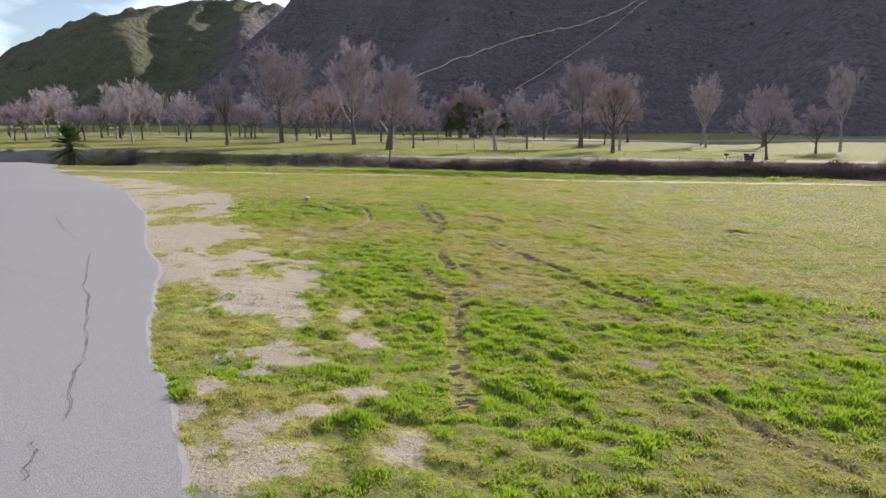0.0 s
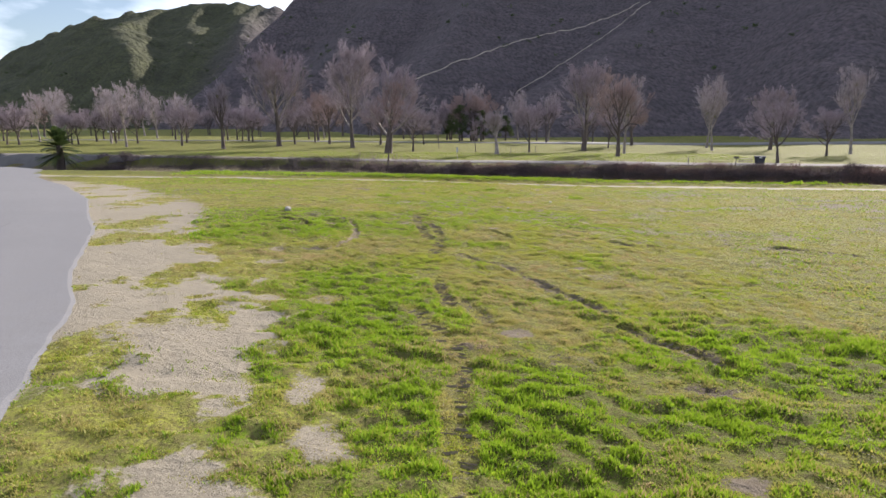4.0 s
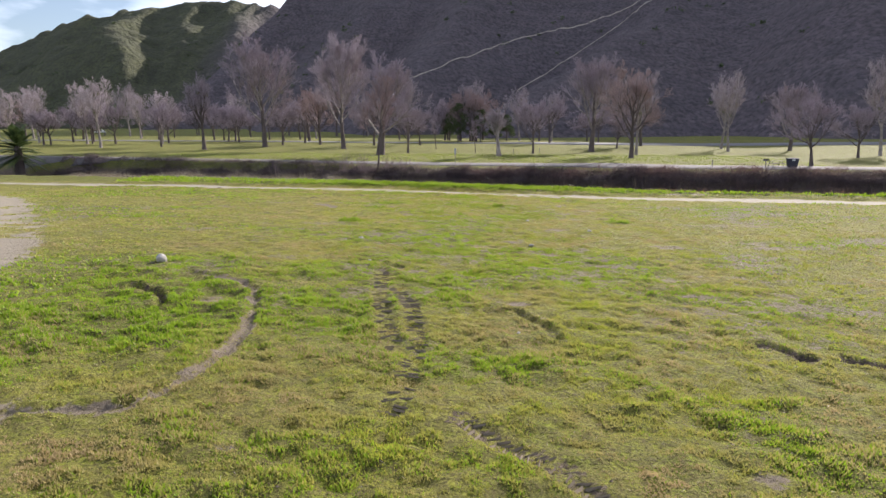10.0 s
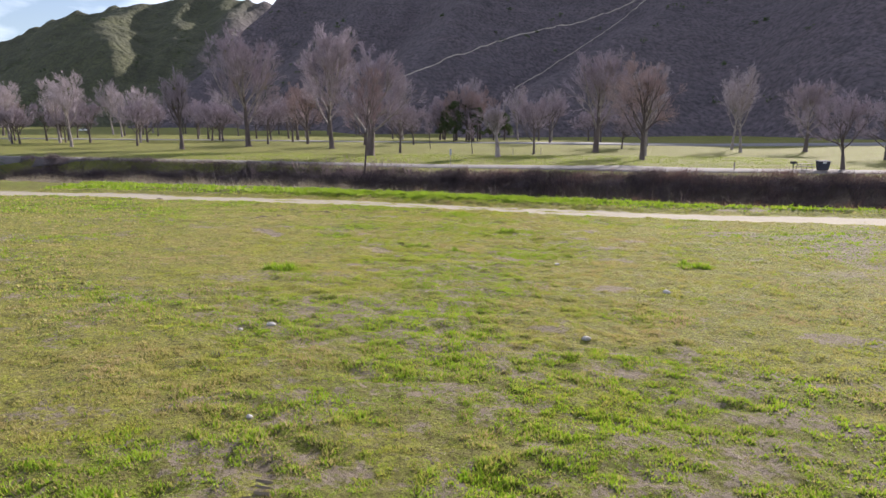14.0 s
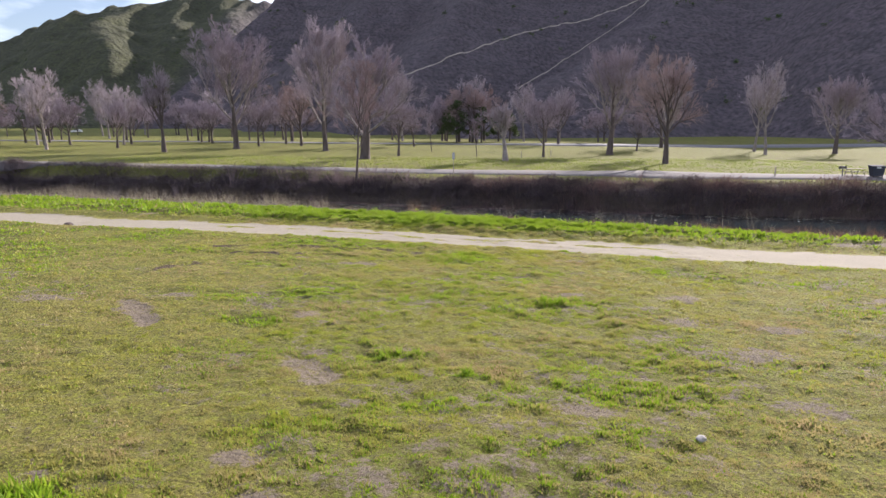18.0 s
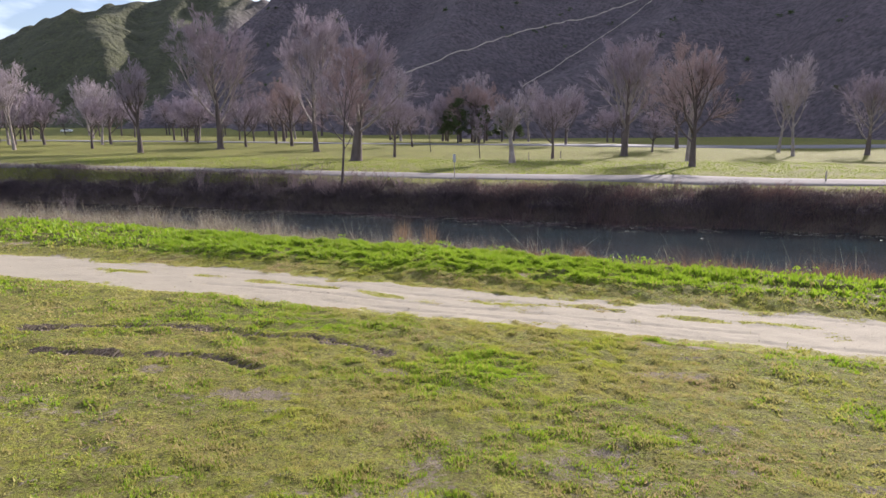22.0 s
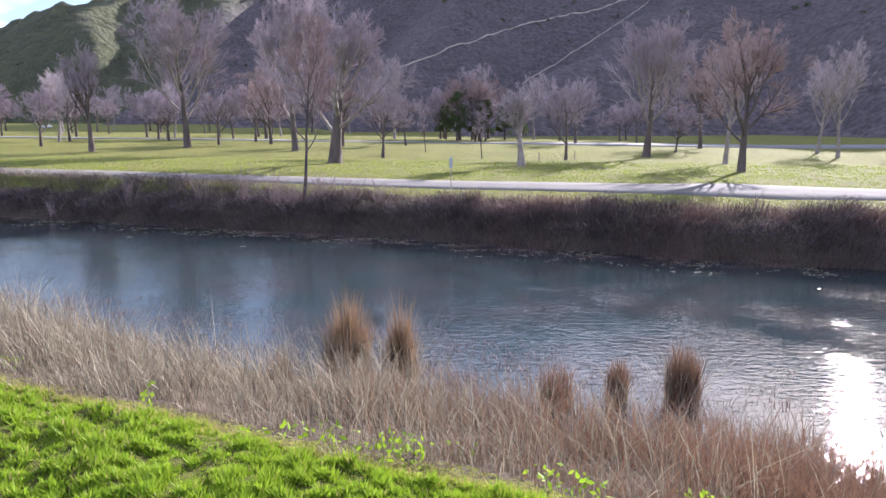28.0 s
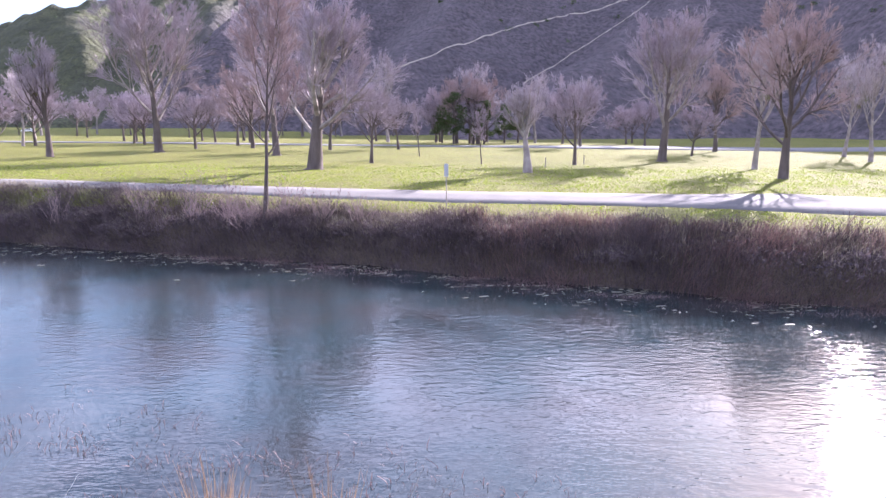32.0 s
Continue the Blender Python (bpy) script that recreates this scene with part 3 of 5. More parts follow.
    for pts, half, depth, m in RUTS:
        near = beside(x, y, pts)
        if near.any():
            dd, _ = seg_dist(x[near], y[near], pts)
            f = smooth(half * 1.25, half * 0.6, dd + 0.16 * n2[near] + 0.06 * n1[near])
            mud[near], lush[near] = np.maximum(mud[near], m * f), lush[near] * (1 - f)
            bare[near] = np.maximum(bare[near], (0.8 if m < 0.2 else 0.25) * f)
    return np.clip(bare, 0, 1), np.clip(lush, 0, 1), np.clip(mud, 0, 1)


def land(x, y, detail=True):
    """Height of the ground."""
    x, y = np.asarray(x, float), np.asarray(y, float)
    z = field_z(x, y) + 0.05 * fbm(x / 5.0, y / 5.0, 70, 2)
    # the dirt road is worn in below the turf beside it
    z = z - 0.12 * smooth(1.95, 1.25, np.abs(y - dirt_road_y(x))) * (y < 70)
    c, w, b = crest_y(x), far_water_y(x), far_bank_y(x)
    s = y - c
    bank = np.interp(s, [0, 0.8, 2.2, 6.5, 8.0, 10], [0, -0.18, -0.85, -2.30, -2.75, -3.2])
    z = np.where(s > 0, z + bank, z)
    rise = np.interp(y - w, [-6, -1.5, 0, 0.9, 3.0], [-3.9, -3.5, -3.1, -1.8, -0.95])
    z = np.where(y > w - 6, np.maximum(rise, np.where(y > w - 2, -9, z)), z)
    park = np.interp(y, [80, 86.7, 88, 92, 98, 103, 107, 123, 130, 137, 180, 260, 400, 600], [-1.0, -0.78, -0.66, -0.50, -0.10, 0.10, 0.25, 0.30, 0.58, 1.0, 2.6, 5.2, 11, 20]) \
        - np.interp(y, [86, 128, 200], [0.010, 0.017, 0.012]) * np.clip(x, 0, 60) - np.interp(y, [86, 98, 128, 200], [0.002, 0.006, 0.017, 0.012]) * np.clip(x, -110, 0) + 0.08 * fbm(x / 14.0, y / 14.0, 75, 2)
    k = smooth(-0.4, 0.8, y - b)
    z = np.where(y > b - 0.4, z * (1 - k) + park * k, z)
    if detail:
        near = y < crest_y(x) + 1.0
        n1, n2 = fbm(x / 0.55, y / 0.42, 80, 3), fbm(x / 0.21, y / 0.17, 90, 2)
        ba, lu, mu = cover(x, y)
        amp = 0.040 + 0.030 * lu + 0.02 * mu - 0.026 * ba
        strip = lu * smooth(1.6, 2.4, (y - dirt_road_y(x))) * smooth(0.5, -0.3, y - c)
        z = z + np.where(near, amp * n1 + (0.036 + 0.016 * lu + 0.014 * mu - 0.026 * ba) * n2 + strip * (0.03 + 0.17 * np.maximum(0, fbm((x + 2.8 * y) / 1.5, (y + 0.36 * x) / 0.45, 95, 3) + 0.12)), 0.02 * n1)
        for pts, half, depth, m in RUTS:
            sel = beside(x, y, pts)
            if sel.any():
                dd, _ = seg_dist(x[sel], y[sel], pts)
                z[sel] += -depth * smooth(half, half * 0.55, dd) + 0.4 * depth * smooth(half * 0.6, 0, np.abs(dd - half * 1.25))
        on_road = smooth(0.35, 0.0, x - road_edge_x(y)) * (y < 75)
        z = z * (1 - on_road) + on_road * (field_z(x, y) - 0.012)
    return z


def mesh_from(name, verts, faces, mat, smooth_shade=True):
    """A mesh from arrays; all faces have the same number of corners."""
    me = bpy.data.meshes.new(name)
    verts, faces = np.asarray(verts, np.float32), np.asarray(faces, np.int32)
    k = faces.shape[1]
    me.vertices.add(len(verts))
    me.vertices.foreach_set("co", verts.ravel())
    me.loops.add(faces.size)
    me.loops.foreach_set("vertex_index", faces.ravel())
    me.polygons.add(len(faces))
    me.polygons.foreach_set("loop_start", np.arange(0, faces.size, k, dtype=np.int32))
    me.polygons.foreach_set("use_smooth", np.full(len(faces), smooth_shade))
    me.update(calc_edges=True)
    me.materials.append(mat)
    return me


def grid_faces(nx, ny):
    i = (np.arange(ny - 1)[:, None] * nx + np.arange(nx - 1)[None, :]).ravel()
    return np.stack([i, i + 1, i + nx + 1, i + nx], 1)


def steps(*parts):
    """Ascending samples: (start, end, step) one after another."""
    return np.concatenate([np.arange(a, b, s) for a, b, s in parts] + [[parts[-1][1]]])


# ---- the ground: one sheet from the field to the foot of the hills ----
gx = steps((-900, -200, 50), (-200, -60, 6), (-60, -24, 1.5), (-24, -9, 0.25), (-9, -5, 0.09), (-5, 5, 0.062), (5, 9, 0.09), (9, 24, 0.25), (24, 60, 1.5), (60, 200, 6), (200, 900, 50))
gy = steps((-200, -20, 20), (-20, 1.5, 1.0), (1.5, 56, 0.07), (56, 64, 0.4), (64, 74, 1.0), (74, 100, 0.4), (100, 160, 2.0), (160, 600, 12))
GX, GY = np.meshgrid(gx, gy)
GZ = land(GX.ravel(), GY.ravel())
me = mesh_from("ground", np.stack([GX.ravel(), GY.ravel(), GZ], 1), grid_faces(len(gx), len(gy)), M_GROUND)
cb, cl, cm = cover(GX.ravel(), GY.ravel())
gxr, gyr = GX.ravel(), GY.ravel()
pale = np.maximum(smooth(1.9, 1.2, np.abs(gyr - dirt_road_y(gxr))), 0.75 * smooth(6.0, 3.0, gxr - road_edge_x(gyr)) * (gyr < 48))
at = me.color_attributes.new("cover", "FLOAT_COLOR", "POINT")
at.data.foreach_set("color", np.stack([cb, cl, cm, pale], 1).astype(np.float32).ravel())
ground = tagged(new("ground", me), "patchy green turf and bare tan soil beside a creek", "ground", kind="structure")


# ---- hills ----
# ridge lines as x, y, height; the flanks fall away from them
RIDGES = [[(-900, 680, 10), (-700, 660, 42), (-560, 650, 46), (-483, 640, 66), (-423, 630, 95), (-364, 620, 112), (-305, 615, 117), (-230, 650, 130), (-190, 652, 125), (-150, 656, 106), (-105, 660, 106), (-60, 665, 145)],
          [(-305, 606, 108), (-291, 535, 92), (-262, 497, 66), (-246, 470, 40), (-238, 425, 12)],
          [(-264, 632, 122), (-243, 578, 100), (-232, 548, 80)], [(-224, 640, 128), (-202, 585, 102), (-192, 552, 84)],
          [(-420, 600, 82), (-390, 520, 48), (-370, 450, 14)], [(-540, 610, 40), (-500, 520, 26), (-480, 450, 12)],
          [(-20, 560, 168), (-95, 520, 126), (-126, 478, 98), (-158, 425, 46), (-186, 375, 8)],
          [(-20, 560, 168), (-45, 440, 104), (-66, 370, 58), (-92, 300, 8)],
          [(40, 500, 150), (20, 400, 98), (-10, 320, 52), (-36, 250, 6)],
          [(180, 450, 140), (118, 347, 76), (57, 276, 38), (18, 232, 16), (0, 200, 3)],
          [(230, 400, 138), (190, 325, 98), (150, 255, 58), (112, 192, 5)], [(350, 420, 150), (300, 320, 92), (240, 210, 12), (225, 185, 3)],
          [(500, 420, 150), (440, 300, 80), (390, 200, 5)], [(-20, 560, 168), (40, 500, 150), (180, 450, 140), (230, 400, 138), (350, 420, 150), (900, 430, 150)]]


def hill_z(x, y):
    wx_, wy_ = x + 5 * fbm(x / 50, y / 50, 110, 3), y + 5 * fbm(x / 50, y / 50, 115, 3)
    tops = []
    for line in RIDGES:
        d, al = seg_dist(wx_, wy_, [p[:2] for p in line])
        runs = np.concatenate([[0], np.cumsum([math.dist(p[:2], q[:2]) for p, q in zip(line, line[1:])])])
        tops.append(np.interp(al, runs, [p[2] for p in line]) - 0.72 * (np.sqrt(d * d + 36) - 6))
    tops = np.array(tops)
    z = 5.0 * np.log(np.exp(np.clip(tops, -60, None) / 5.0).sum(0)) - 3.0
    gully = 8.5 * np.abs(fbm(x / 22, y / 60, 120, 3)) * smooth(8, 60, z)
    z = z - gully + 1.6 * fbm(x / 12, y / 12, 130, 3) * smooth(3, 25, z)
    base = np.interp(y, [165, 180, 260, 400, 600, 900], [0.9, 1.4, 4.0, 10, 18, 25])
    return np.where(z > 1, z - 1, -3.0 * smooth(1, -8, z)) + base


hx, hy = steps((-900, -480, 12), (-480, 220, 3.0), (220, 900, 8)), steps((172, 660, 3.0), (660, 900, 12))
HX, HY = np.meshgrid(hx, hy)
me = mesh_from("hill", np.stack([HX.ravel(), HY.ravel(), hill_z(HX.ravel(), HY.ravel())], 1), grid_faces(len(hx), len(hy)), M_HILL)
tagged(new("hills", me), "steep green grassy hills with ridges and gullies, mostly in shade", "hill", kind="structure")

# ---- water ----
wx = steps((-120, -40, 8), (-40, 40, 2), (40, 120, 8))
WX, WV = np.meshgrid(wx, np.linspace(0, 1, 12))
wy0, wy1 = crest_y(WX.ravel()) + 3.0, far_water_y(WX.ravel()) + 0.8
me = mesh_from("water", np.stack([WX.ravel(), wy0 + (wy1 - wy0) * WV.ravel(), np.full(WX.size, -3.1)], 1), grid_faces(len(wx), 12), M_WATER)
tagged(new("water", me), "still brown creek water mirroring sky and banks", "water", kind="structure")

# ---- paved road at the start, path in the park ----
ry = steps((-12, 30, 0.12), (30, 80, 1.0))
wob = 0.05 * fbm(ry / 0.4, 0 * ry, 140, 3) + 0.05 * vnoise(ry / 2.1, 0 * ry, 141)
across = np.array([-0.10, 0.0, 0.5, 1.5, 3, 5, 7.0, 7.05])
lift = np.array([-0.03, 0.0, 0.004, 0.03, 0.05, 0.03, 0.0, -0.12])
RX, RY = (road_edge_x(ry) + wob)[:, None] - across[None, :] * 1.12, np.repeat(ry[:, None], 8, 1) - across[None, :] * 0.45
RV = np.stack([RX, RY, field_z(RX, RY) + lift[None, :] + 0.006], 2).reshape(-1, 3)
me = mesh_from("road", RV, grid_faces(8, len(ry))[:, ::-1], M_ROAD, False)
road = tagged(new("road", me), "worn grey asphalt road with cracks and a ragged edge", "road", kind="structure")
M_CRACK = two_tone("dark_crack_fill", (0.055, 0.054, 0.052), (0.085, 0.082, 0.078), 20.0)
for ci, line in enumerate((((-7.8, 12.56), (-6.53, 10.22), (-5.55, 8.75), (-4.93, 7.73), (-4.31, 6.64), (-4.04, 6.0), (-3.55, 5.14)), ((-3.57, 4.71), (-3.4, 4.4), (-3.23, 4.13)),
                           ((-8.6, 10.9), (-7.4, 10.3), (-6.5, 10.2)), ((-12.6, 19.6), (-11.8, 17.4), (-10.2, 15.3), (-9.0, 14.0)))):
    cq = []
    for (ax, ay), (bx, by) in zip(line, line[1:]):
        for t in np.linspace(0, 1, 14, endpoint=False):
            cq.append((ax + (bx - ax) * t, ay + (by - ay) * t))
    cq = np.array(cq)
    k = np.arange(len(cq))
    cq[:, 0] += 0.07 * fbm(k / 6.0, 0 * k + ci, 160, 3)
    cq[:, 1] += 0.07 * fbm(k / 6.0, 0 * k + ci, 165, 3)
    cw = 0.003 + 0.006 * np.abs(vnoise(k / 3.0, 0 * k, 170 + ci))
    off = road_edge_x(cq[:, 1]) - cq[:, 0]
    cz = field_z(cq[:, 0], cq[:, 1]) + np.interp(off / 1.35, across[1:-1], lift[1:-1]) + 0.018
    cv = np.stack([np.stack([cq[:, 0] - cw, cq[:, 1], cz], 1), np.stack([cq[:, 0] + cw, cq[:, 1], cz], 1)], 1).reshape(-1, 3)
    ob = new("crack", mesh_from("crack", cv, grid_faces(2, len(cq)), M_CRACK))
    ob.parent = road

px = steps((-120, 60, 1.0))
cross = np.array([-1.0, -0.985, -0.3, 0.3, 0.985, 1.0])
pw = path_half(px)[:, None] * cross[None, :] + 0.06 * vnoise(px / 1.1, 0 * px, 150)[:, None] * cross[None, :]
PX = np.repeat(px[:, None], 6, 1)
PY = path_y(px)[:, None] + pw
PZ = land(PX.ravel(), PY.ravel(), False).reshape(PX.shape) + np.array([-0.1, 0.035, 0.045, 0.045, 0.035, -0.1])[None, :]
me = mesh_from("path", np.stack([PX, PY, PZ], 2).reshape(-1, 3), grid_faces(6, len(px)), M_PATH)
tagged(new("path", me), "pale concrete footpath through mown park lawn", "path", kind="structure")


# ---- trees ----
def tubes(segs, sides):
    """Verts and faces of single tapered tubes: rows of p0, p1, r0, r1."""
    return chains([([s[0:3], s[3:6]], [s[6], s[7]]) for s in segs], sides)


def chains(lines, sides):
    """Verts and faces of tapered tubes along polylines (points, radii)."""
    groups, verts, faces, base = {}, [], [], 0
    for pts, rad in lines:
        groups.setdefault(len(pts), []).append((pts, rad))
    a = np.arange(sides) * 2 * math.pi / sides
    k = np.arange(sides)
    for count, items in groups.items():
        P = np.array([[tuple(q) for q in it[0]] for it in items], float)
        R = np.array([it[1] for it in items], float)
        T = np.gradient(P, axis=1)
        T /= np.linalg.norm(T, axis=2)[..., None] + 1e-9
        main = T.mean(1)
        ref = np.where(np.abs(main[:, 2:3]) > 0.8, np.array([[1.0, 0, 0]]), np.array([[0, 0, 1.0]]))[:, None, :]
        u = np.cross(T, ref)
        u /= np.linalg.norm(u, axis=2)[..., None] + 1e-9
        w = np.cross(T, u)
        ring = P[:, :, None, :] + (u[:, :, None, :] * np.cos(a)[:, None] + w[:, :, None, :] * np.sin(a)[:, None]) * R[:, :, None, None]
        verts.append(ring.reshape(-1, 3))
        quad = np.concatenate([np.stack([k, (k + 1) % sides, (k + 1) % sides + sides, k + sides], 1) + j * sides for j in range(count - 1)])
        faces.append((base + np.arange(len(items))[:, None, None] * count * sides + quad[None]).reshape(-1, 4))
        base += len(items) * count * sides
    return np.concatenate(verts), np.concatenate(faces)


def collars(lines, v, sides):
    """Faces that join each side branch to the ring of the limb nearest to its foot."""
    rings, first = len(lines[0][0]), len(lines[0][0]) * sides
    out = []
    for j, (pts, _) in enumerate(lines[1:]):
        c = first + j * len(pts) * sides
        k = int(np.argmin(np.linalg.norm(v[:first] - v[c], axis=1)))
        mate = k - k % sides + (k % sides + 1) % sides
        out.append((k, mate, c + 1, c))
    return np.array(out, int).reshape(-1, 4)


def skeleton_tree(seed, height, fork, spread, girth, limbs, lean=0.0, upright=0.35, fine=6, leader=0.8, wide=0.42):
    """Segments of trunk, branches and twigs of a leafless tree. fork: share of the height at which the limbs begin;
    leader: share of the height that the stem reaches; wide: length of the lowest limbs as a share of the height."""
    rnd = random.Random(seed)
    out = {"trunk": [], "limbs": [], "twigs": []}

    def grow(p, d, length, r, level):
        count = (8, 6, 4, 2, 1)[level]
        pts, q, way = [p.copy()], p.copy(), d.copy()
        wob = (0.07, 0.15, 0.20, 0.26, 0.3)[level]
        for k in range(count):
            way = way + Vector((rnd.uniform(-wob, wob), rnd.uniform(-wob, wob), rnd.uniform(-wob, wob) + (upright * 0.26 if level else 0.04)))
            way.normalize()
            q = q + way * (length / count)
            pts.append(q.copy())
        end = (0.16, 0.22, 0.3, 0.4, 0.6)[level]
        rad = [r * (1 + (end - 1) * k / count) for k in range(count + 1)]
        if level == 0:
            rad[0] *= 1.9
            rad[1] *= 1.06
            pts.insert(1, pts[0].lerp(pts[1], 0.22))
            out["trunk"].append((pts[:], [rad[0], rad[1] * 1.12] + rad[1:]))
            pts.pop(1)
        elif level < 3:
            if level == 1:
                out["limbs"].append([])
            out["limbs"][-1].append((pts, rad))
        else:
            out["twigs"].append((pts, rad))
        if level == 4:
            return
        kids = (limbs, 8, 7, fine)[level]
        for k in range(kids):
            f = fork / leader + (1 - fork / leader) * (k / max(1, kids - 1)) ** 0.9 if level == 0 else rnd.uniform(0.2, 1.0)
            i = min(int(f * count), count - 1)
            at_ = pts[i].lerp(pts[i + 1], f * count - i)
            base = (pts[i + 1] - pts[i]).normalized()
            az = (k * 2.399 + rnd.uniform(-0.5, 0.5)) if level == 0 else rnd.uniform(0, 2 * math.pi)
            side = base.orthogonal().normalized()
            side.rotate(Matrix.Rotation(az, 3, base))
            ang = radians(rnd.uniform(34, 56) * spread * (1.1 - 0.5 * f) if level == 0 else rnd.uniform(*((0, 0), (22, 50), (18, 42), (14, 36))[level]))
            nd = (base * math.cos(ang) + side * math.sin(ang)).normalized()
            if level == 0:
                g = (f - fork / leader) / (1 - fork / leader)
                ln = height * wide * rnd.uniform(0.85, 1.15) * (1.0 - 0.45 * g)
                kr = max(min(rad[i] * 0.8, girth * rnd.uniform(0.30, 0.42)), 0.03)
            else:
                ln = length * rnd.uniform(*((0, 0), (0.36, 0.58), (0.42, 0.66), (0.50, 0.80))[level]) * (1.12 - 0.5 * f)
                kr = rad[i] * rnd.uniform(0.42, 0.6)
            grow(at_, nd, ln, max(kr, 0.011), level + 1)

    grow(Vector((0, 0, -0.15)), Vector((lean, 0, 1)).normalized(), height * leader, girth, 0)
    k = height / max(q.z for pts, _ in out["twigs"] for q in pts)
    fit = lambda line: ([q * k for q in line[0]], line[1])
    return {"trunk": [fit(c) for c in out["trunk"]], "limbs": [[fit(c) for c in one] for one in out["limbs"]], "twigs": [fit(c) for c in out["twigs"]]}


def part(name, me, parent, label=""):
    ob = new(name, me)
    ob.parent = parent
    if label:
        ob["label"] = label
    return ob


def bare_tree(name, label, seed, bark, twig, twig_r=1.0, clumps=0, girth_dark=True, **shape):
    """A leafless tree: trunk, branches, twigs and, where there are any, mistletoe clumps."""
    sk = skeleton_tree(seed, **shape)
    root = tagged(new(name), label, "tree")
    part("trunk", mesh_from("trunk", *chains(sk["trunk"], 10), M_BARK if girth_dark else bark), root)
    for one in sk["limbs"]:
        v, f = chains(one, 5)
        part("limb", mesh_from("limb", v, np.concatenate([f, collars(one, v, 5)]), bark), root)
    tw = [(pts, [max(r, 0.008) * twig_r for r in rad]) for pts, rad in sk["twigs"]]
    tagged(part("crown", mesh_from("crown", *chains(tw, 3), twig, False), root), kind="stuff")
    rnd = random.Random(seed + 5)
    for k in range(clumps):
        q = rnd.choice(rnd.choice(sk["limbs"]))[0][2]
        if q.z > shape["height"] * 0.4:
            tagged(part("mistletoe", leaf_ball(rnd.uniform(0.35, 0.75), 260, M_MISTLETOE, seed + k, 0.11, q), root, "olive green mistletoe clump"), kind="stuff")
    return root


def leaf_ball(radius, count, mat, seed, size=0.12, at_=Vector((0, 0, 0)), squash=1.0):
    """A clump of small pointed leaves with an uneven outline."""
    rng = np.random.default_rng(seed)
    d = rng.normal(size=(count, 3))
    d /= np.linalg.norm(d, axis=1)[:, None]
    r = radius * rng.uniform(0.25, 1.0, count) ** 0.5 * (0.75 + 0.35 * vnoise(d[:, 0] * 2.3 + 9, d[:, 2] * 2.3 + d[:, 1], seed))
    p = d * r[:, None] * np.array([1, 1, squash]) + np.array(at_)
    return leaves_at(p, rng, size, mat)


def leaves_at(p, rng, size, mat, up=0.0):
    n = len(p)
    a, b = rng.normal(size=(n, 3)), rng.normal(size=(n, 3))
    a[:, 2] += up
    a /= np.linalg.norm(a, axis=1)[:, None]
    b -= a * (a * b).sum(1)[:, None]
    b /= np.linalg.norm(b, axis=1)[:, None]
    s = size * rng.uniform(0.6, 1.3, n)[:, None]
    v = np.stack([p - b * s * 0.22, p + a * s * 0.6 , p + b * s * 0.22, p - a * s * 0.4], 1).reshape(-1, 3)
    return mesh_from("leaves", v, np.arange(4 * n).reshape(-1, 4), mat, False)


def stand(x, y, turn=0, size=1.0, tall=1.0):
    z = float(land(np.array([x]), np.array([y]), False)[0])
    return pose(x, y, z - 0.02, 0, 0, turn) @ Matrix.Diagonal((size, size, size * tall, 1))


GREY = "leafless grey-brown tree with a spreading crown on the park lawn"
sycamore_a = bare_tree("sycamore", "tall leafless sycamore with mistletoe in its wide crown", 11, M_PALE_BARK, M_TWIG, 1.2, 4, height=22.5, fork=0.2, spread=1.1, girth=0.52, limbs=15, upright=0.5, fine=12, leader=0.72, wide=0.62)
sycamore_b = bare_tree("sycamore", "tall leafless sycamore with a dense pale crown", 23, M_PALE_BARK, M_TWIG, 1.2, 1, height=22.5, fork=0.22, spread=1.05, girth=0.46, limbs=16, upright=0.6, fine=13, leader=0.70, wide=0.60)
sycamore_c = bare_tree("sycamore", "leafless sycamore with a flared dark base", 37, M_PALE_BARK, M_TWIG, 1.15, 0, height=19.0, fork=0.18, spread=1.1, girth=0.55, limbs=14, upright=0.5, fine=11, leader=0.70, wide=0.60)
burl = bare_tree("sycamore", "leafless sycamore with a thick burled leaning trunk", 39, M_PALE_BARK, M_TWIG, 1.15, 0, height=17.0, fork=0.2, spread=1.15, girth=0.72, limbs=13, lean=-0.06, upright=0.45, fine=10, leader=0.66, wide=0.6)
round_a = bare_tree("park_tree", GREY, 41, M_BARK, M_TWIG, 1.2, 0, height=9.0, fork=0.22, spread=1.3, girth=0.24, limbs=9, upright=0.3, fine=7, leader=0.55, wide=0.62)
round_b = bare_tree("park_tree", GREY, 43, M_BARK, M_TWIG, 1.2, 0, height=9.5, fork=0.2, spread=1.35, girth=0.26, limbs=10, upright=0.25, fine=7, leader=0.5, wide=0.66)
round_c = bare_tree("park_tree", "leafless russet tree with a broad round crown on lawn", 47, M_BARK, M_RUST_TWIG, 1.2, 0, height=11.0, fork=0.2, spread=1.25, girth=0.32, limbs=12, upright=0.3, fine=7, leader=0.6, wide=0.60)
gaunt = bare_tree("park_tree", "gaunt leafless tree with pale forking limbs", 53, M_PALE_BARK, M_PALE_TWIG, 1.3, 2, girth_dark=False, height=14.0, fork=0.24, spread=1.05, girth=0.30, limbs=10, upright=0.45, fine=4, leader=0.6, wide=0.52)
vase = bare_tree("park_tree", "dark leafless tree of upright limbs with mistletoe on top", 71, M_BARK, M_TWIG, 1.15, 6, height=14.5, fork=0.26, spread=0.85, girth=0.42, limbs=10, upright=0.7, fine=5, leader=0.5, wide=0.66)
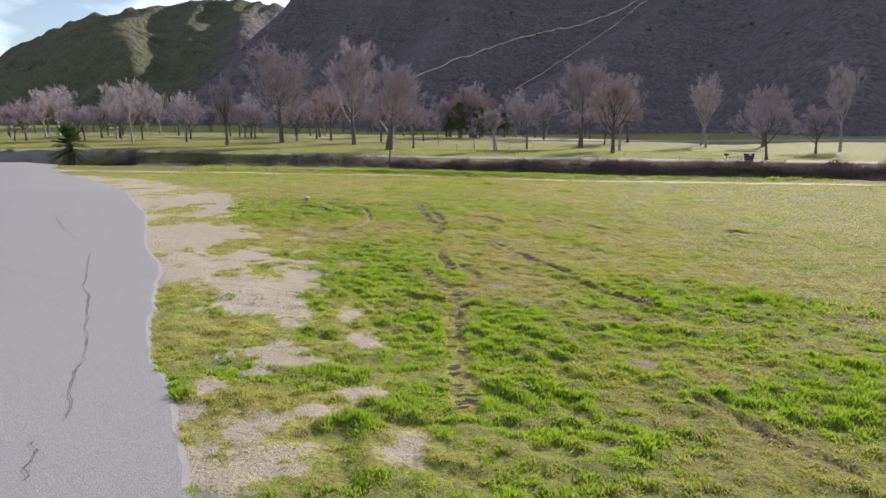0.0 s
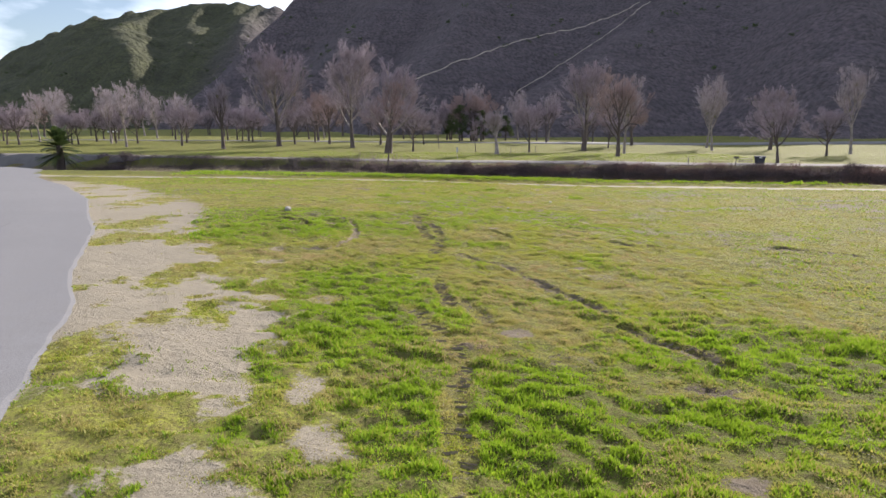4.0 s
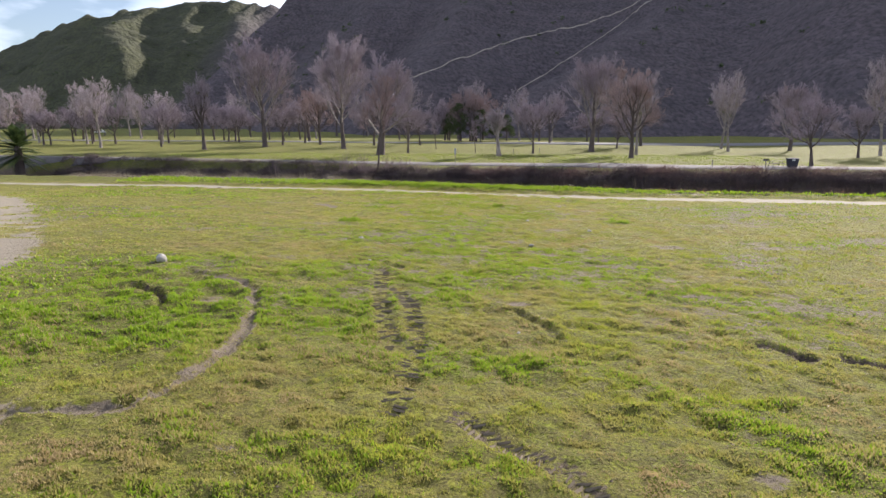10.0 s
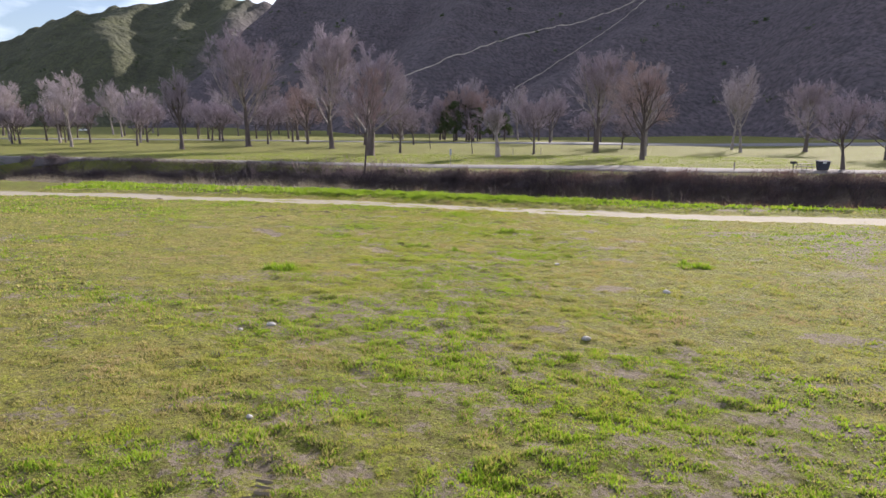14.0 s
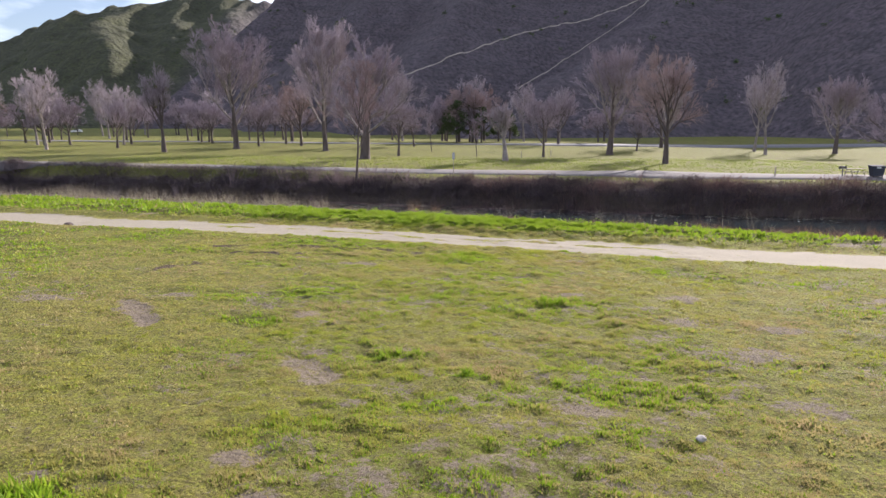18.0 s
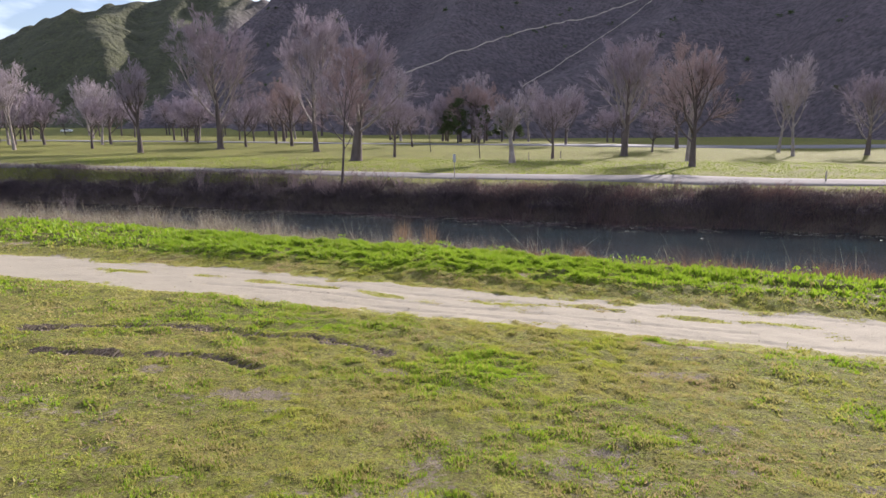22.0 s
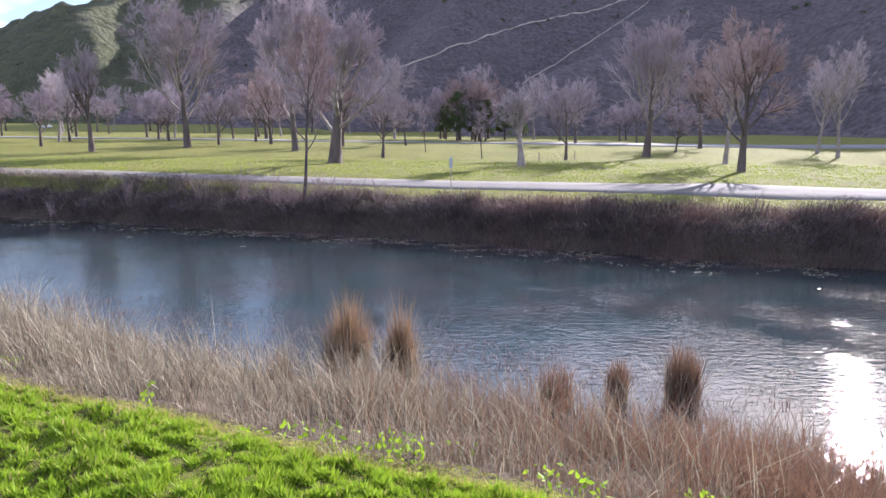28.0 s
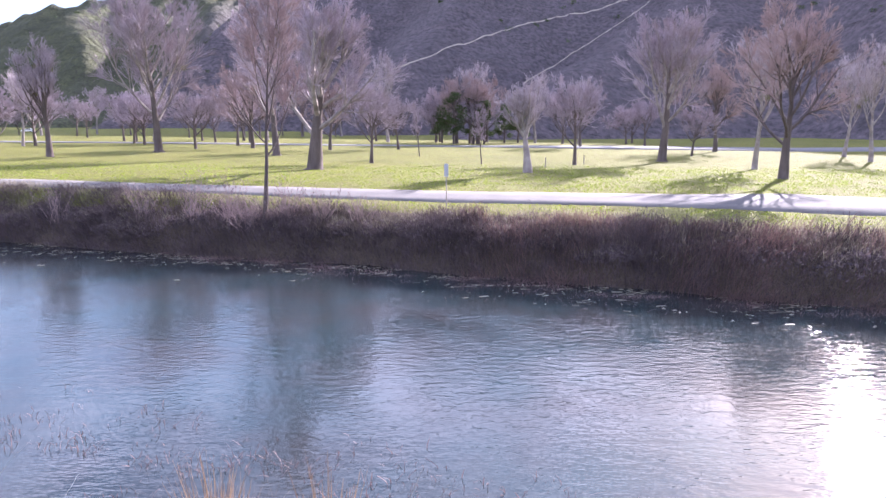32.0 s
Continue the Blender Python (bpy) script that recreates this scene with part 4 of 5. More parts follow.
sapling = bare_tree("sapling", "thin young leafless tree on the lawn", 59, M_BARK, M_TWIG, 1.2, 0, height=6.0, fork=0.3, spread=0.8, girth=0.08, limbs=8, upright=0.5, fine=3, leader=0.85, wide=0.3)
leaning = bare_tree("leaning_tree", "slender dark leafless tree leaning over the far bank", 61, M_BARK, M_RUST_TWIG, 1.0, 0, height=12.0, fork=0.33, spread=0.95, girth=0.13, limbs=12, lean=0.13, upright=0.5, fine=6, leader=0.85, wide=0.36)
stub = bare_tree("pollard_tree", "pollarded tree with a thick pale stub trunk", 67, M_PALE_BARK, M_PALE_TWIG, 1.2, 0, girth_dark=False, height=8.2, fork=0.36, spread=1.1, girth=0.42, limbs=11, upright=0.45, fine=5, leader=0.55, wide=0.45)

SPOT = {}


def plant(src, x, y, turn, size=1.0, tall=1.0, label=""):
    """Puts the built tree at its first place, copies of it at further places."""
    m = stand(x, y, turn, size, tall)
    if src.name in SPOT:
        ob = copy_thing(src, m)
    else:
        SPOT[src.name] = 1
        ob = src
        ob.matrix_basis = m
    if label:
        ob["label"] = label
    ob["group"] = "bare trees of the park"
    return ob


# positions of the trees that can be told apart
plant(sycamore_a, -40.3, 137.1, 20)
plant(sycamore_b, -23.6, 134.4, 75)
plant(sycamore_c, 25.0, 131.7, 10, 0.97)
plant(burl, -13.0, 110.1, 140, 0.96)
plant(leaning, -10.35, 86.7, 0)
plant(stub, 5.76, 107.1, 0)
plant(round_a, -9.73, 123.3, 30)
plant(round_c, 24.94, 103.0, 60, 1.15, 1.12)
plant(vase, -49.1, 128.0, 40, 1.0)
plant(gaunt, 29.7, 117.7, 200, 0.95, 1.1)
plant(sapling, 2.5, 124.0, 0, 1.05)
plant(round_b, 43.6, 89.6, 15, 0.95)
for src, x, y, turn, size, tall in (
        (gaunt, 52.4, 134.8, 120, 1.0, 1.1),
        (gaunt, -70.8, 130.8, 210, 0.95, 1.0), (round_a, 13.0, 124.9, 110, 1.0, 1.15), (round_a, -61.0, 135.4, 10, 1.0, 1.0), (round_b, -77.0, 147.0, 130, 1.05, 1.0), (round_b, 60.8, 108.1, 80, 0.95, 1.0),
        (gaunt, 55.1, 144.7, 300, 1.0, 1.0), (round_c, 41.1, 155.2, 10, 1.05, 1.0), (round_b, 32.2, 141.3, 190, 0.8, 1.0),
        (round_a, 22.1, 168.2, 240, 1.25, 1.1), (sapling, -5.1, 134.8, 90, 1.0, 1.0), (round_b, -9.4, 151.3, 45, 0.95, 1.0),
        (round_c, -19.4, 147.9, 150, 0.8, 1.0), (round_a, -39.4, 146.8, 300, 1.05, 1.0), (round_b, -46.8, 173.3, 20, 1.05, 1.0),
        (round_a, -57.1, 166.3, 60, 1.1, 1.0), (round_b, -58.6, 165.6, 260, 1.05, 1.0), (round_c, -32.0, 150.5, 75, 0.9, 1.0),
        (gaunt, 72.0, 120.0, 20, 1.0, 1.15), (sycamore_c, 66.0, 138.0, 50, 0.75, 1.0), (gaunt, 84.0, 117.0, 80, 1.05, 1.1)):
    plant(src, x, y, turn, size, tall)

# rows of further trees between lawn and hills
rnd = random.Random(77)
for k in range(64):
    x = rnd.uniform(-175, -14) if k < 50 else rnd.uniform(-6, 40)
    y = rnd.uniform(158, 250) if k < 50 else rnd.uniform(172, 190)
    if abs(y - 168) < 6:
        y += 14
    plant(rnd.choice((round_a, round_b, round_c, round_a, round_b, gaunt)), x, y, rnd.uniform(0, 360), rnd.uniform(0.85, 1.25), rnd.uniform(0.9, 1.15))
for k in range(16):
    plant(rnd.choice((round_a, round_b, gaunt)), rnd.uniform(-130, -62), rnd.uniform(118, 160), rnd.uniform(0, 360), rnd.uniform(0.8, 1.1))


# ---- plants of the creek ----
def stalks(p, height, width, rng, bend=0.35, lean=None, power=2.0):
    """Bent, pointed ribbons that rise from the places p."""
    n = len(p)
    az = rng.uniform(0, 2 * math.pi, n)
    tip = np.stack([np.cos(az), np.sin(az), np.zeros(n)], 1) * (bend * rng.uniform(0.1, 1.0, n) ** 1.3 * height)[:, None]
    if lean is not None:
        tip = tip + np.asarray(lean) * height[:, None]
    fa = rng.uniform(0, math.pi, n)
    side = np.stack([np.cos(fa), np.sin(fa), np.zeros(n)], 1) * (width * 0.5)[:, None]
    rows = []
    for f, w in ((0.0, 0.8), (0.4, 1.0), (0.75, 0.75), (1.0, 0.12)):
        c = p + tip * (f ** power) + np.array([0, 0, 1.0]) * (height * (f - 0.22 * bend * f * f))[:, None]
        rows += [c - side * w, c + side * w]
    v = np.stack(rows, 1).reshape(-1, 3)
    q = np.array([[0, 1, 3, 2], [2, 3, 5, 4], [4, 5, 7, 6]])
    return v, (np.arange(n)[:, None, None] * 8 + q[None]).reshape(-1, 4)


def bank_points(rng, n, x0, x1, s0, s1, line):
    x = rng.uniform(x0, x1, n)
    y = line(x) + rng.uniform(s0, s1, n)
    z = np.maximum(land(x, y, False), -3.3)
    return np.stack([x, y, z], 1)


rng = np.random.default_rng(5)
p = bank_points(rng, 150000, -36, 32, 0.15, 8.2, crest_y)
s = p[:, 1] - crest_y(p[:, 0])
keep = rng.uniform(size=len(p)) < np.clip(0.40 + 1.4 * fbm(p[:, 0] / 1.1, p[:, 1] / 0.8, 201) + 0.30 * smooth(0.2, 0.9, s), 0.05, 1) * smooth(7.4, 4.8, s - 0.8 * smooth(-4, 1, p[:, 0]) + 1.2 * fbm(p[:, 0] / 2.2, 0 * s, 203)) * np.interp(p[:, 0], [-8, -4, 0, 4], [1.0, 0.8, 0.9, 1.25])
p, s = p[keep], s[keep]
rust = smooth(-4.5, 4.0, p[:, 0] + 3.0 * fbm(p[:, 0] / 1.8, p[:, 1] / 1.8, 202)) * 0.85 + 0.05
tall = (0.22 + 1.0 * smooth(0.4, 2.8, s)) * rng.uniform(0.35, 1.35, len(p)) * (1 + 0.8 * fbm(p[:, 0] / 1.0, p[:, 1] / 1.0, 204)) * np.interp(p[:, 0], [-10, -4, 0, 5], [1.05, 0.92, 0.78, 0.76])
pick = rng.uniform(size=len(p)) < rust
for nm, mat, sel, lab in (("dry_reeds", M_REED, ~pick, "pale tan dry reeds and weeds on the near creek bank"), ("russet_reeds", M_RUST_REED, pick, "russet brown dead reeds on the near creek bank")):
    v, f = stalks(p[sel], tall[sel], rng.uniform(0.006, 0.014, sel.sum()), rng, 0.75, np.array([-0.08, -0.05, 0]), 1.5)
    tagged(new(nm, mesh_from(nm, v, f, mat, False)), lab, "reeds", kind="stuff")

p = bank_points(rng, 2400, -26, 14, 1.5, 8.2, crest_y)
p = p[fbm(p[:, 0] / 2.0, p[:, 1] / 1.5, 207) > -0.12]
v, f = stalks(p, rng.uniform(1.0, 1.9, len(p)), rng.uniform(0.006, 0.012, len(p)), rng, 0.9, np.array([-0.12, 0, 0]), 1.2)
tagged(new("tall_reeds", mesh_from("tall_reeds", v, f, M_REED, False)), "single tall pale reed stalks above the bank growth", "reeds", kind="stuff")

# cattail clumps in the shallows
def reed_clump(x, y, radius, height, mat, n, seed, label):
    g = np.random.default_rng(seed)
    a, r = g.uniform(0, 2 * math.pi, n), radius * np.sqrt(g.uniform(0, 1, n))
    q = np.stack([np.cos(a) * r, np.sin(a) * r, np.zeros(n)], 1)
    root = tagged(new("reed_clump"), label, "reed clump", "reed clumps in the shallows")
    root.matrix_basis = pose(x, y, -3.2)
    v, f = stalks(q, height * g.uniform(0.45, 1.08, n) * (1 - 0.30 * (r / radius) ** 2) * (1 + 0.25 * vnoise(q[:, 0] / 0.22, q[:, 1] / 0.22, seed)), g.uniform(0.008, 0.018, n), g, 0.22)
    tagged(part("stem_mass", mesh_from("stem_mass", v, f, mat, False), root), kind="stuff")
    k = n // 6
    v, f = stalks(q[:k] * 1.15, height * g.uniform(0.5, 1.0, k), g.uniform(0.006, 0.012, k), g, 1.0)
    tagged(part("loose_foliage", mesh_from("loose_foliage", v, f, M_REED, False), root), kind="stuff")


M_CATTAIL = blade_material("tan_cattail", ((0.30, 0.200, 0.115), (0.125, 0.080, 0.052), (0.20, 0.130, 0.080)), 0.3)
for x, y, r, h, mat, n, lab in ((-2.68, 60.7, 0.50, 2.25, M_CATTAIL, 1700, "dense tan cattail clump standing in the creek shallows"), (-1.48, 60.7, 0.36, 2.3, M_CATTAIL, 1200, "narrow tan cattail clump in the creek shallows"),
                                (-4.2, 60.4, 0.30, 1.5, M_CATTAIL, 400, "small tan cattail clump in the creek shallows"), (4.85, 60.3, 0.36, 1.75, M_RUST_REED, 900, "dark russet cattail clump in the creek shallows"),
                                (3.4, 60.3, 0.24, 1.45, M_RUST_REED, 380, "thin russet cattail clump in the creek shallows"), (2.0, 60.1, 0.38, 1.25, M_RUST_REED, 380, "thin russet cattail clump in the creek shallows")):
    reed_clump(x, y, r, h, mat, n, int(100 * h + x * 7 + 50), lab)

# green weeds at the foot of the lush strip
p = bank_points(rng, 5200, -12, 9, 0.2, 1.6, crest_y)
p = p[fbm(p[:, 0] / 0.8, p[:, 1] / 0.6, 210) > 0.28]
p[:, 2] += rng.uniform(0.02, 0.28, len(p))
tagged(new("broadleaf_weeds", leaves_at(p, rng, 0.09, M_LUSH, 0.6)), "low green broadleaf weeds under the bank edge", "weeds", kind="stuff")

# far bank: dead brambles, overhanging reeds, bare shoots
p = bank_points(rng, 98000, -60, 62, -0.3, 4.6, far_water_y)
s = p[:, 1] - far_water_y(p[:, 0])
keep = rng.uniform(size=len(p)) < np.clip(0.55 + 0.8 * fbm(p[:, 0] / 1.8, p[:, 1] / 1.2, 220), 0.05, 1) * smooth(4.9, 3.2, s + 0.8 * fbm(p[:, 0] / 1.5, 0 * s, 221))
p, s = p[keep], s[keep]
lump = 0.10 + 1.02 * smooth(-0.20, 0.5, fbm(p[:, 0] / 1.9, p[:, 1] / 1.3, 222))
v, f = stalks(p, lump * rng.uniform(0.6, 1.3, len(p)), rng.uniform(0.010, 0.022, len(p)), rng, 1.3, np.array([-0.1, -0.35, 0]))
tagged(new("dead_brambles", mesh_from("dead_brambles", v, f, M_BRUSH, False)), "dark tangled dead brambles on the far creek bank", "brambles", kind="stuff")
p = p[rng.uniform(size=len(p)) < 0.6]
p[:, 2] += rng.uniform(0.05, 0.95, len(p)) * (0.12 + 0.90 * smooth(-0.20, 0.5, fbm(p[:, 0] / 1.9, p[:, 1] / 1.3, 222)))
tagged(new("bramble_leaves", leaves_at(p, rng, 0.08, M_BRUSH)), "withered dark leaves in the bramble mounds", "brambles", kind="stuff")
p = bank_points(rng, 60000, -60, 62, 0.3, 3.2, far_water_y)
p = p[rng.uniform(size=len(p)) < np.clip(0.6 + 1.0 * fbm(p[:, 0] / 1.1, p[:, 1] / 0.9, 227), 0.1, 1)]
v, f = stalks(p, rng.uniform(0.25, 0.75, len(p)) * (0.5 + 1.1 * smooth(-0.3, 0.4, fbm(p[:, 0] / 3.0, p[:, 1] / 2.0, 229))), rng.uniform(0.010, 0.024, len(p)), rng, 1.0, np.array([-0.15, -0.75, 0]))
tagged(new("hanging_brambles", mesh_from("hanging_brambles", v, f, M_BRUSH, False)), "dark dead bramble canes hanging down the far bank", "brambles", kind="stuff")
p = bank_points(rng, 34000, -60, 62, -0.25, 1.1, far_water_y)
v, f = stalks(p, rng.uniform(0.15, 0.6, len(p)), rng.uniform(0.010, 0.024, len(p)), rng, 1.2, np.array([-0.15, -0.5, 0]))
tagged(new("bank_foot_brush", mesh_from("bank_foot_brush", v, f, M_BRUSH, False)), "dark dead stems at the foot of the far bank", "brambles", kind="stuff")
p = bank_points(rng, 15000, -50, 34, 0.6, 4.2, far_water_y)
p = p[rng.uniform(size=len(p)) < np.clip(0.35 + 1.3 * fbm(p[:, 0] / 1.4, p[:, 1] / 1.0, 225), 0.03, 1)]
v, f = stalks(p, rng.uniform(0.4, 0.9, len(p)), rng.uniform(0.008, 0.016, len(p)), rng, 1.1, np.array([-0.1, -0.5, 0]))
tagged(new("pale_canes", mesh_from("pale_canes", v, f, M_REED, False)), "pale dry canes across the dark brambles", "brambles", kind="stuff")
p = bank_points(rng, 40000, 0, 62, -0.6, 3.4, far_water_y)
keep = rng.uniform(size=len(p)) < np.clip(0.5 + 1.1 * fbm(p[:, 0] / 2.4, p[:, 1] / 2.0, 224), 0.04, 1)
p = p[keep]
M_DARK_REED = blade_material("dark_russet_reed", ((0.26, 0.165, 0.15), (0.105, 0.066, 0.066), (0.165, 0.105, 0.100)), 0.2)
v, f = stalks(p, rng.uniform(0.45, 0.95, len(p)) * (0.6 + 0.8 * smooth(-0.3, 0.4, fbm(p[:, 0] / 2.2, p[:, 1] / 2.0, 226))), rng.uniform(0.010, 0.02, len(p)), rng, 0.9, np.array([-0.15, -0.75, 0]))
tagged(new("bank_reeds", mesh_from("bank_reeds", v, f, M_DARK_REED, False)), "dense dark russet reeds leaning over the far water edge", "reeds", kind="stuff")
p = bank_points(rng, 42000, -50, 62, 1.8, 5.4, far_water_y)
p = p[rng.uniform(size=len(p)) < np.clip(0.45 + 1.0 * fbm(p[:, 0] / 1.6, p[:, 1] / 0.8, 228) + 0.2 * smooth(-4, 6, p[:, 0]), 0.05, 1)]
v, f = stalks(p, rng.uniform(0.12, 0.5, len(p)), rng.uniform(0.008, 0.016, len(p)), rng, 0.9)
tagged(new("bank_weeds", mesh_from("bank_weeds", v, f, M_REED, False)), "pale dry weeds along the top of the far bank", "weeds", kind="stuff")

# mounds of bramble along the far bank
cloud = []
for mx in np.arange(-48, 40, 0.85):
    mx = mx + rng.uniform(-0.4, 0.4)
    off, r = rng.uniform(0.6, 2.3), rng.uniform(0.45, 1.0)
    my = float(far_water_y(mx)) + off
    mz = float(land(np.array([mx]), np.array([my]), False)[0])
    d = rng.normal(size=(420, 3))
    d /= np.linalg.norm(d, axis=1)[:, None]
    d[:, 2] = np.abs(d[:, 2])
    k = r * rng.uniform(0.72, 1.04, 420) * (1 + 0.35 * vnoise(d[:, 0] * 2.1 + mx, d[:, 2] * 2.1 + d[:, 1], 240))
    cloud.append(np.array([mx, my, mz - 0.05]) + d * k[:, None] * [1.25, 1.0, 0.60])
cloud = np.concatenate(cloud)
tagged(new("bramble_mounds", leaves_at(cloud, rng, 0.13, M_BRUSH, 0.3)), "rounded mounds of dead purple-brown bramble on the far bank", "brambles", kind="stuff")
cloud = cloud[rng.uniform(size=len(cloud)) < 0.12]
v, f = stalks(cloud, rng.uniform(0.15, 0.45, len(cloud)), rng.uniform(0.008, 0.016, len(cloud)), rng, 1.2, np.array([-0.1, -0.4, 0]))
tagged(new("bramble_canes", mesh_from("bramble_canes", v, f, M_REED, False)), "pale arching canes on the bramble mounds", "brambles", kind="stuff")

# mats of brown drowned stems in front of the far bank
n = 30000
x = rng.uniform(-16, 16, n)
off = np.abs(rng.normal(0, 1.1, n)) * np.interp(x, [-16, -7, -2, 6, 16], [0.25, 1.2, 1.6, 1.1, 0.7])
y = far_water_y(x) - off
keep = rng.uniform(size=n) < np.clip(0.2 + 1.4 * fbm(x / 1.3, y / 0.6, 238), 0, 1)
p = np.stack([x, y, np.full(n, -3.14)], 1)[keep]
v, f = stalks(p, rng.uniform(0.06, 0.26, len(p)), rng.uniform(0.008, 0.02, len(p)), rng, 1.6)
tagged(new("stem_mats", mesh_from("stem_mats", v, f, M_DARK_REED, False)), "mats of broken brown stems in shallows below the bank", "weeds", kind="stuff")


def shoots(x, y, n, height, spread, seed):
    """A bare bush: thin upright shoots with side twigs."""
    r = random.Random(seed)
    segs = []
    for _ in range(n):
        q, d = Vector((r.gauss(0, 0.25), r.gauss(0, 0.2), -0.1)), Vector((r.gauss(0, spread), r.gauss(0, spread * 0.6), 1)).normalized()
        ln = height * r.uniform(0.5, 1.1) / 5
        for k in range(5):
            d = (d + Vector((r.gauss(0, 0.1), r.gauss(0, 0.1), 0.05))).normalized()
            e = q + d * ln
            segs.append((*q, *e, 0.014 * (1 - k * 0.14), 0.014 * (0.86 - k * 0.14)))
            for _ in range(3):
                w = (d + Vector((r.gauss(0, 0.6), r.gauss(0, 0.6), 0.2))).normalized() * r.uniform(0.15, 0.5)
                segs.append((*e, *(e + w), 0.007, 0.004))
            q = e
    root = tagged(new("bare_bush"), "bare brown bush of thin shoots on the creek bank", "bush", "bare bushes on the bank")
    root.matrix_basis = stand(x, y)
    tagged(part("stem_tangle", mesh_from("stem_tangle", *tubes(segs, 3), M_RUST_TWIG, False), root), kind="stuff")


for k, (x, y, n, h, sp) in enumerate(((-12.4, 87.4, 30, 2.3, 0.4), (-9.0, 86.6, 34, 2.2, 0.45), (-14.6, 88.2, 26, 2.7, 0.3), (-7.2, 86.4, 22, 1.8, 0.5), (-11.0, 86.5, 30, 1.9, 0.5),
                                      (-18.0, 89.3, 16, 1.9, 0.3), (-24.0, 90.6, 16, 2.2, 0.3), (-30.5, 91.8, 14, 1.6, 0.35), (-5.2, 86.0, 14, 1.5, 0.5), (-38.0, 92.8, 16, 1.7, 0.4))):
    shoots(x, y, n, h, sp, 300 + k)

# drowned weeds and floating litter
n = 60000
x = rng.uniform(-20, 10, n)
y = crest_y(x) + rng.uniform(6.5, 13.5, n) + 1.0 * fbm(x / 1.5, 0 * x, 231)
keep = rng.uniform(size=n) < np.clip(0.15 + 1.5 * fbm(x / 1.0, y / 0.7, 230), 0, 1) * smooth(13.5, 8, y - crest_y(x))
p = np.stack([x, y, np.full(n, -3.16)], 1)[keep]
v, f = stalks(p, rng.uniform(0.08, 0.32, len(p)), rng.uniform(0.006, 0.016, len(p)), rng, 1.2)
tagged(new("drowned_weeds", mesh_from("drowned_weeds", v, f, M_DARK_REED, False)), "broken brown weeds poking out of shallow water", "weeds", kind="stuff")
n = 2600
x = rng.uniform(-34, 26, n)
y = far_water_y(x) - np.abs(rng.normal(0, 1.5, n)) - 0.2
keep = fbm(x / 1.7, y / 0.8, 235) > 0.0
p = np.stack([x, y, np.full(n, -3.092)], 1)[keep]
a = rng.uniform(0, math.pi, len(p))
u = np.stack([np.cos(a), 0.5 * np.sin(a), 0 * a], 1) * rng.uniform(0.04, 0.22, len(p))[:, None]
w = np.stack([-np.sin(a), np.cos(a), 0 * a], 1) * rng.uniform(0.01, 0.04, len(p))[:, None]
v = np.stack([p - u - w, p + u - w, p + u + w + [0, 0, 0.012], p - u + w + [0, 0, 0.006]], 1).reshape(-1, 3)
tagged(new("floating_debris", mesh_from("floating_debris", v, np.arange(len(v)).reshape(-1, 4), M_REED, False)), "floating dead stems and leaf litter near the far bank", "debris", kind="stuff")


# ---- things in the park and field ----
def box(bm, lo, hi, bevel=0.0):
    """Adds a box, with its edges rounded off, to a bmesh."""
    geo = bmesh.ops.create_cube(bm, size=1.0, matrix=Matrix.Translation([(a + b) / 2 for a, b in zip(lo, hi)]) @ Matrix.Diagonal((*[b - a for a, b in zip(lo, hi)], 1)))
    if bevel:
        ed = list({e for v in geo["verts"] for e in v.link_edges})
        bmesh.ops.bevel(bm, geom=ed, offset=bevel, segments=2, affect="EDGES", profile=0.6)


def done(bm, name, mat, parent, label=""):
    me = bpy.data.meshes.new(name)
    bm.to_mesh(me)
    bm.free()
    me.materials.append(mat)
    return part(name, me, parent, label)


def box_part(name, lo, hi, mat, parent, bevel=0.01, label=""):
    bm = bmesh.new()
    box(bm, lo, hi, bevel)
    return done(bm, name, mat, parent, label)


def tube_part(name, segs, sides, mat, parent, label=""):
    return part(name, mesh_from(name, *tubes(segs, sides), mat), parent, label)


# trail marker post
sign = tagged(new("trail_sign"), "thin metal trail sign post beside the footpath", "sign")
sign.matrix_basis = stand(-0.75, 87.6)
tube_part("post", [(0, 0, -0.2, 0, 0, 2.3, 0.032, 0.032)], 8, M_POST, sign)
box_part("plate", (-0.11, -0.05, 1.62, ), (0.11, -0.036, 2.28), M_SIGN, sign, 0.004, "grey upright sign plate")
for x, y, h in ((9.0, 119.5, 1.0), (14.5, 127.0, 1.0), (31.0, 88.6, 0.9)):
    ob = tagged(new("marker_post"), "short slim wooden marker post on the lawn", "post", "marker posts")
    ob.matrix_basis = stand(x, y)
    box_part("shaft", (-0.05, -0.05, -0.2), (0.05, 0.05, h), M_POST, ob, 0.008)

# pedestal grill
grill = tagged(new("park_grill"), "black steel pedestal barbecue grill beside the path", "grill")
grill.matrix_basis = stand(37.4, 88.4)
tube_part("pedestal", [(0, 0, -0.2, 0, 0, 0.78, 0.05, 0.05)], 8, M_METAL, grill)
bm = bmesh.new()
box(bm, (-0.26, -0.20, 0.76), (0.26, 0.20, 0.79), 0.004)
for lo, hi in (((-0.26, -0.20, 0.77), (-0.25, 0.20, 1.02)), ((0.25, -0.20, 0.77), (0.26, 0.20, 1.02)), ((-0.26, 0.19, 0.77), (0.26, 0.20, 1.02))):
    box(bm, lo, hi)
done(bm, "firebox", M_METAL, grill)
for k in range(9):
    tube_part("bar", [(-0.24 + k * 0.06, -0.19, 0.93, -0.24 + k * 0.06, 0.19, 0.93, 0.006, 0.006)], 5, M_METAL, grill)

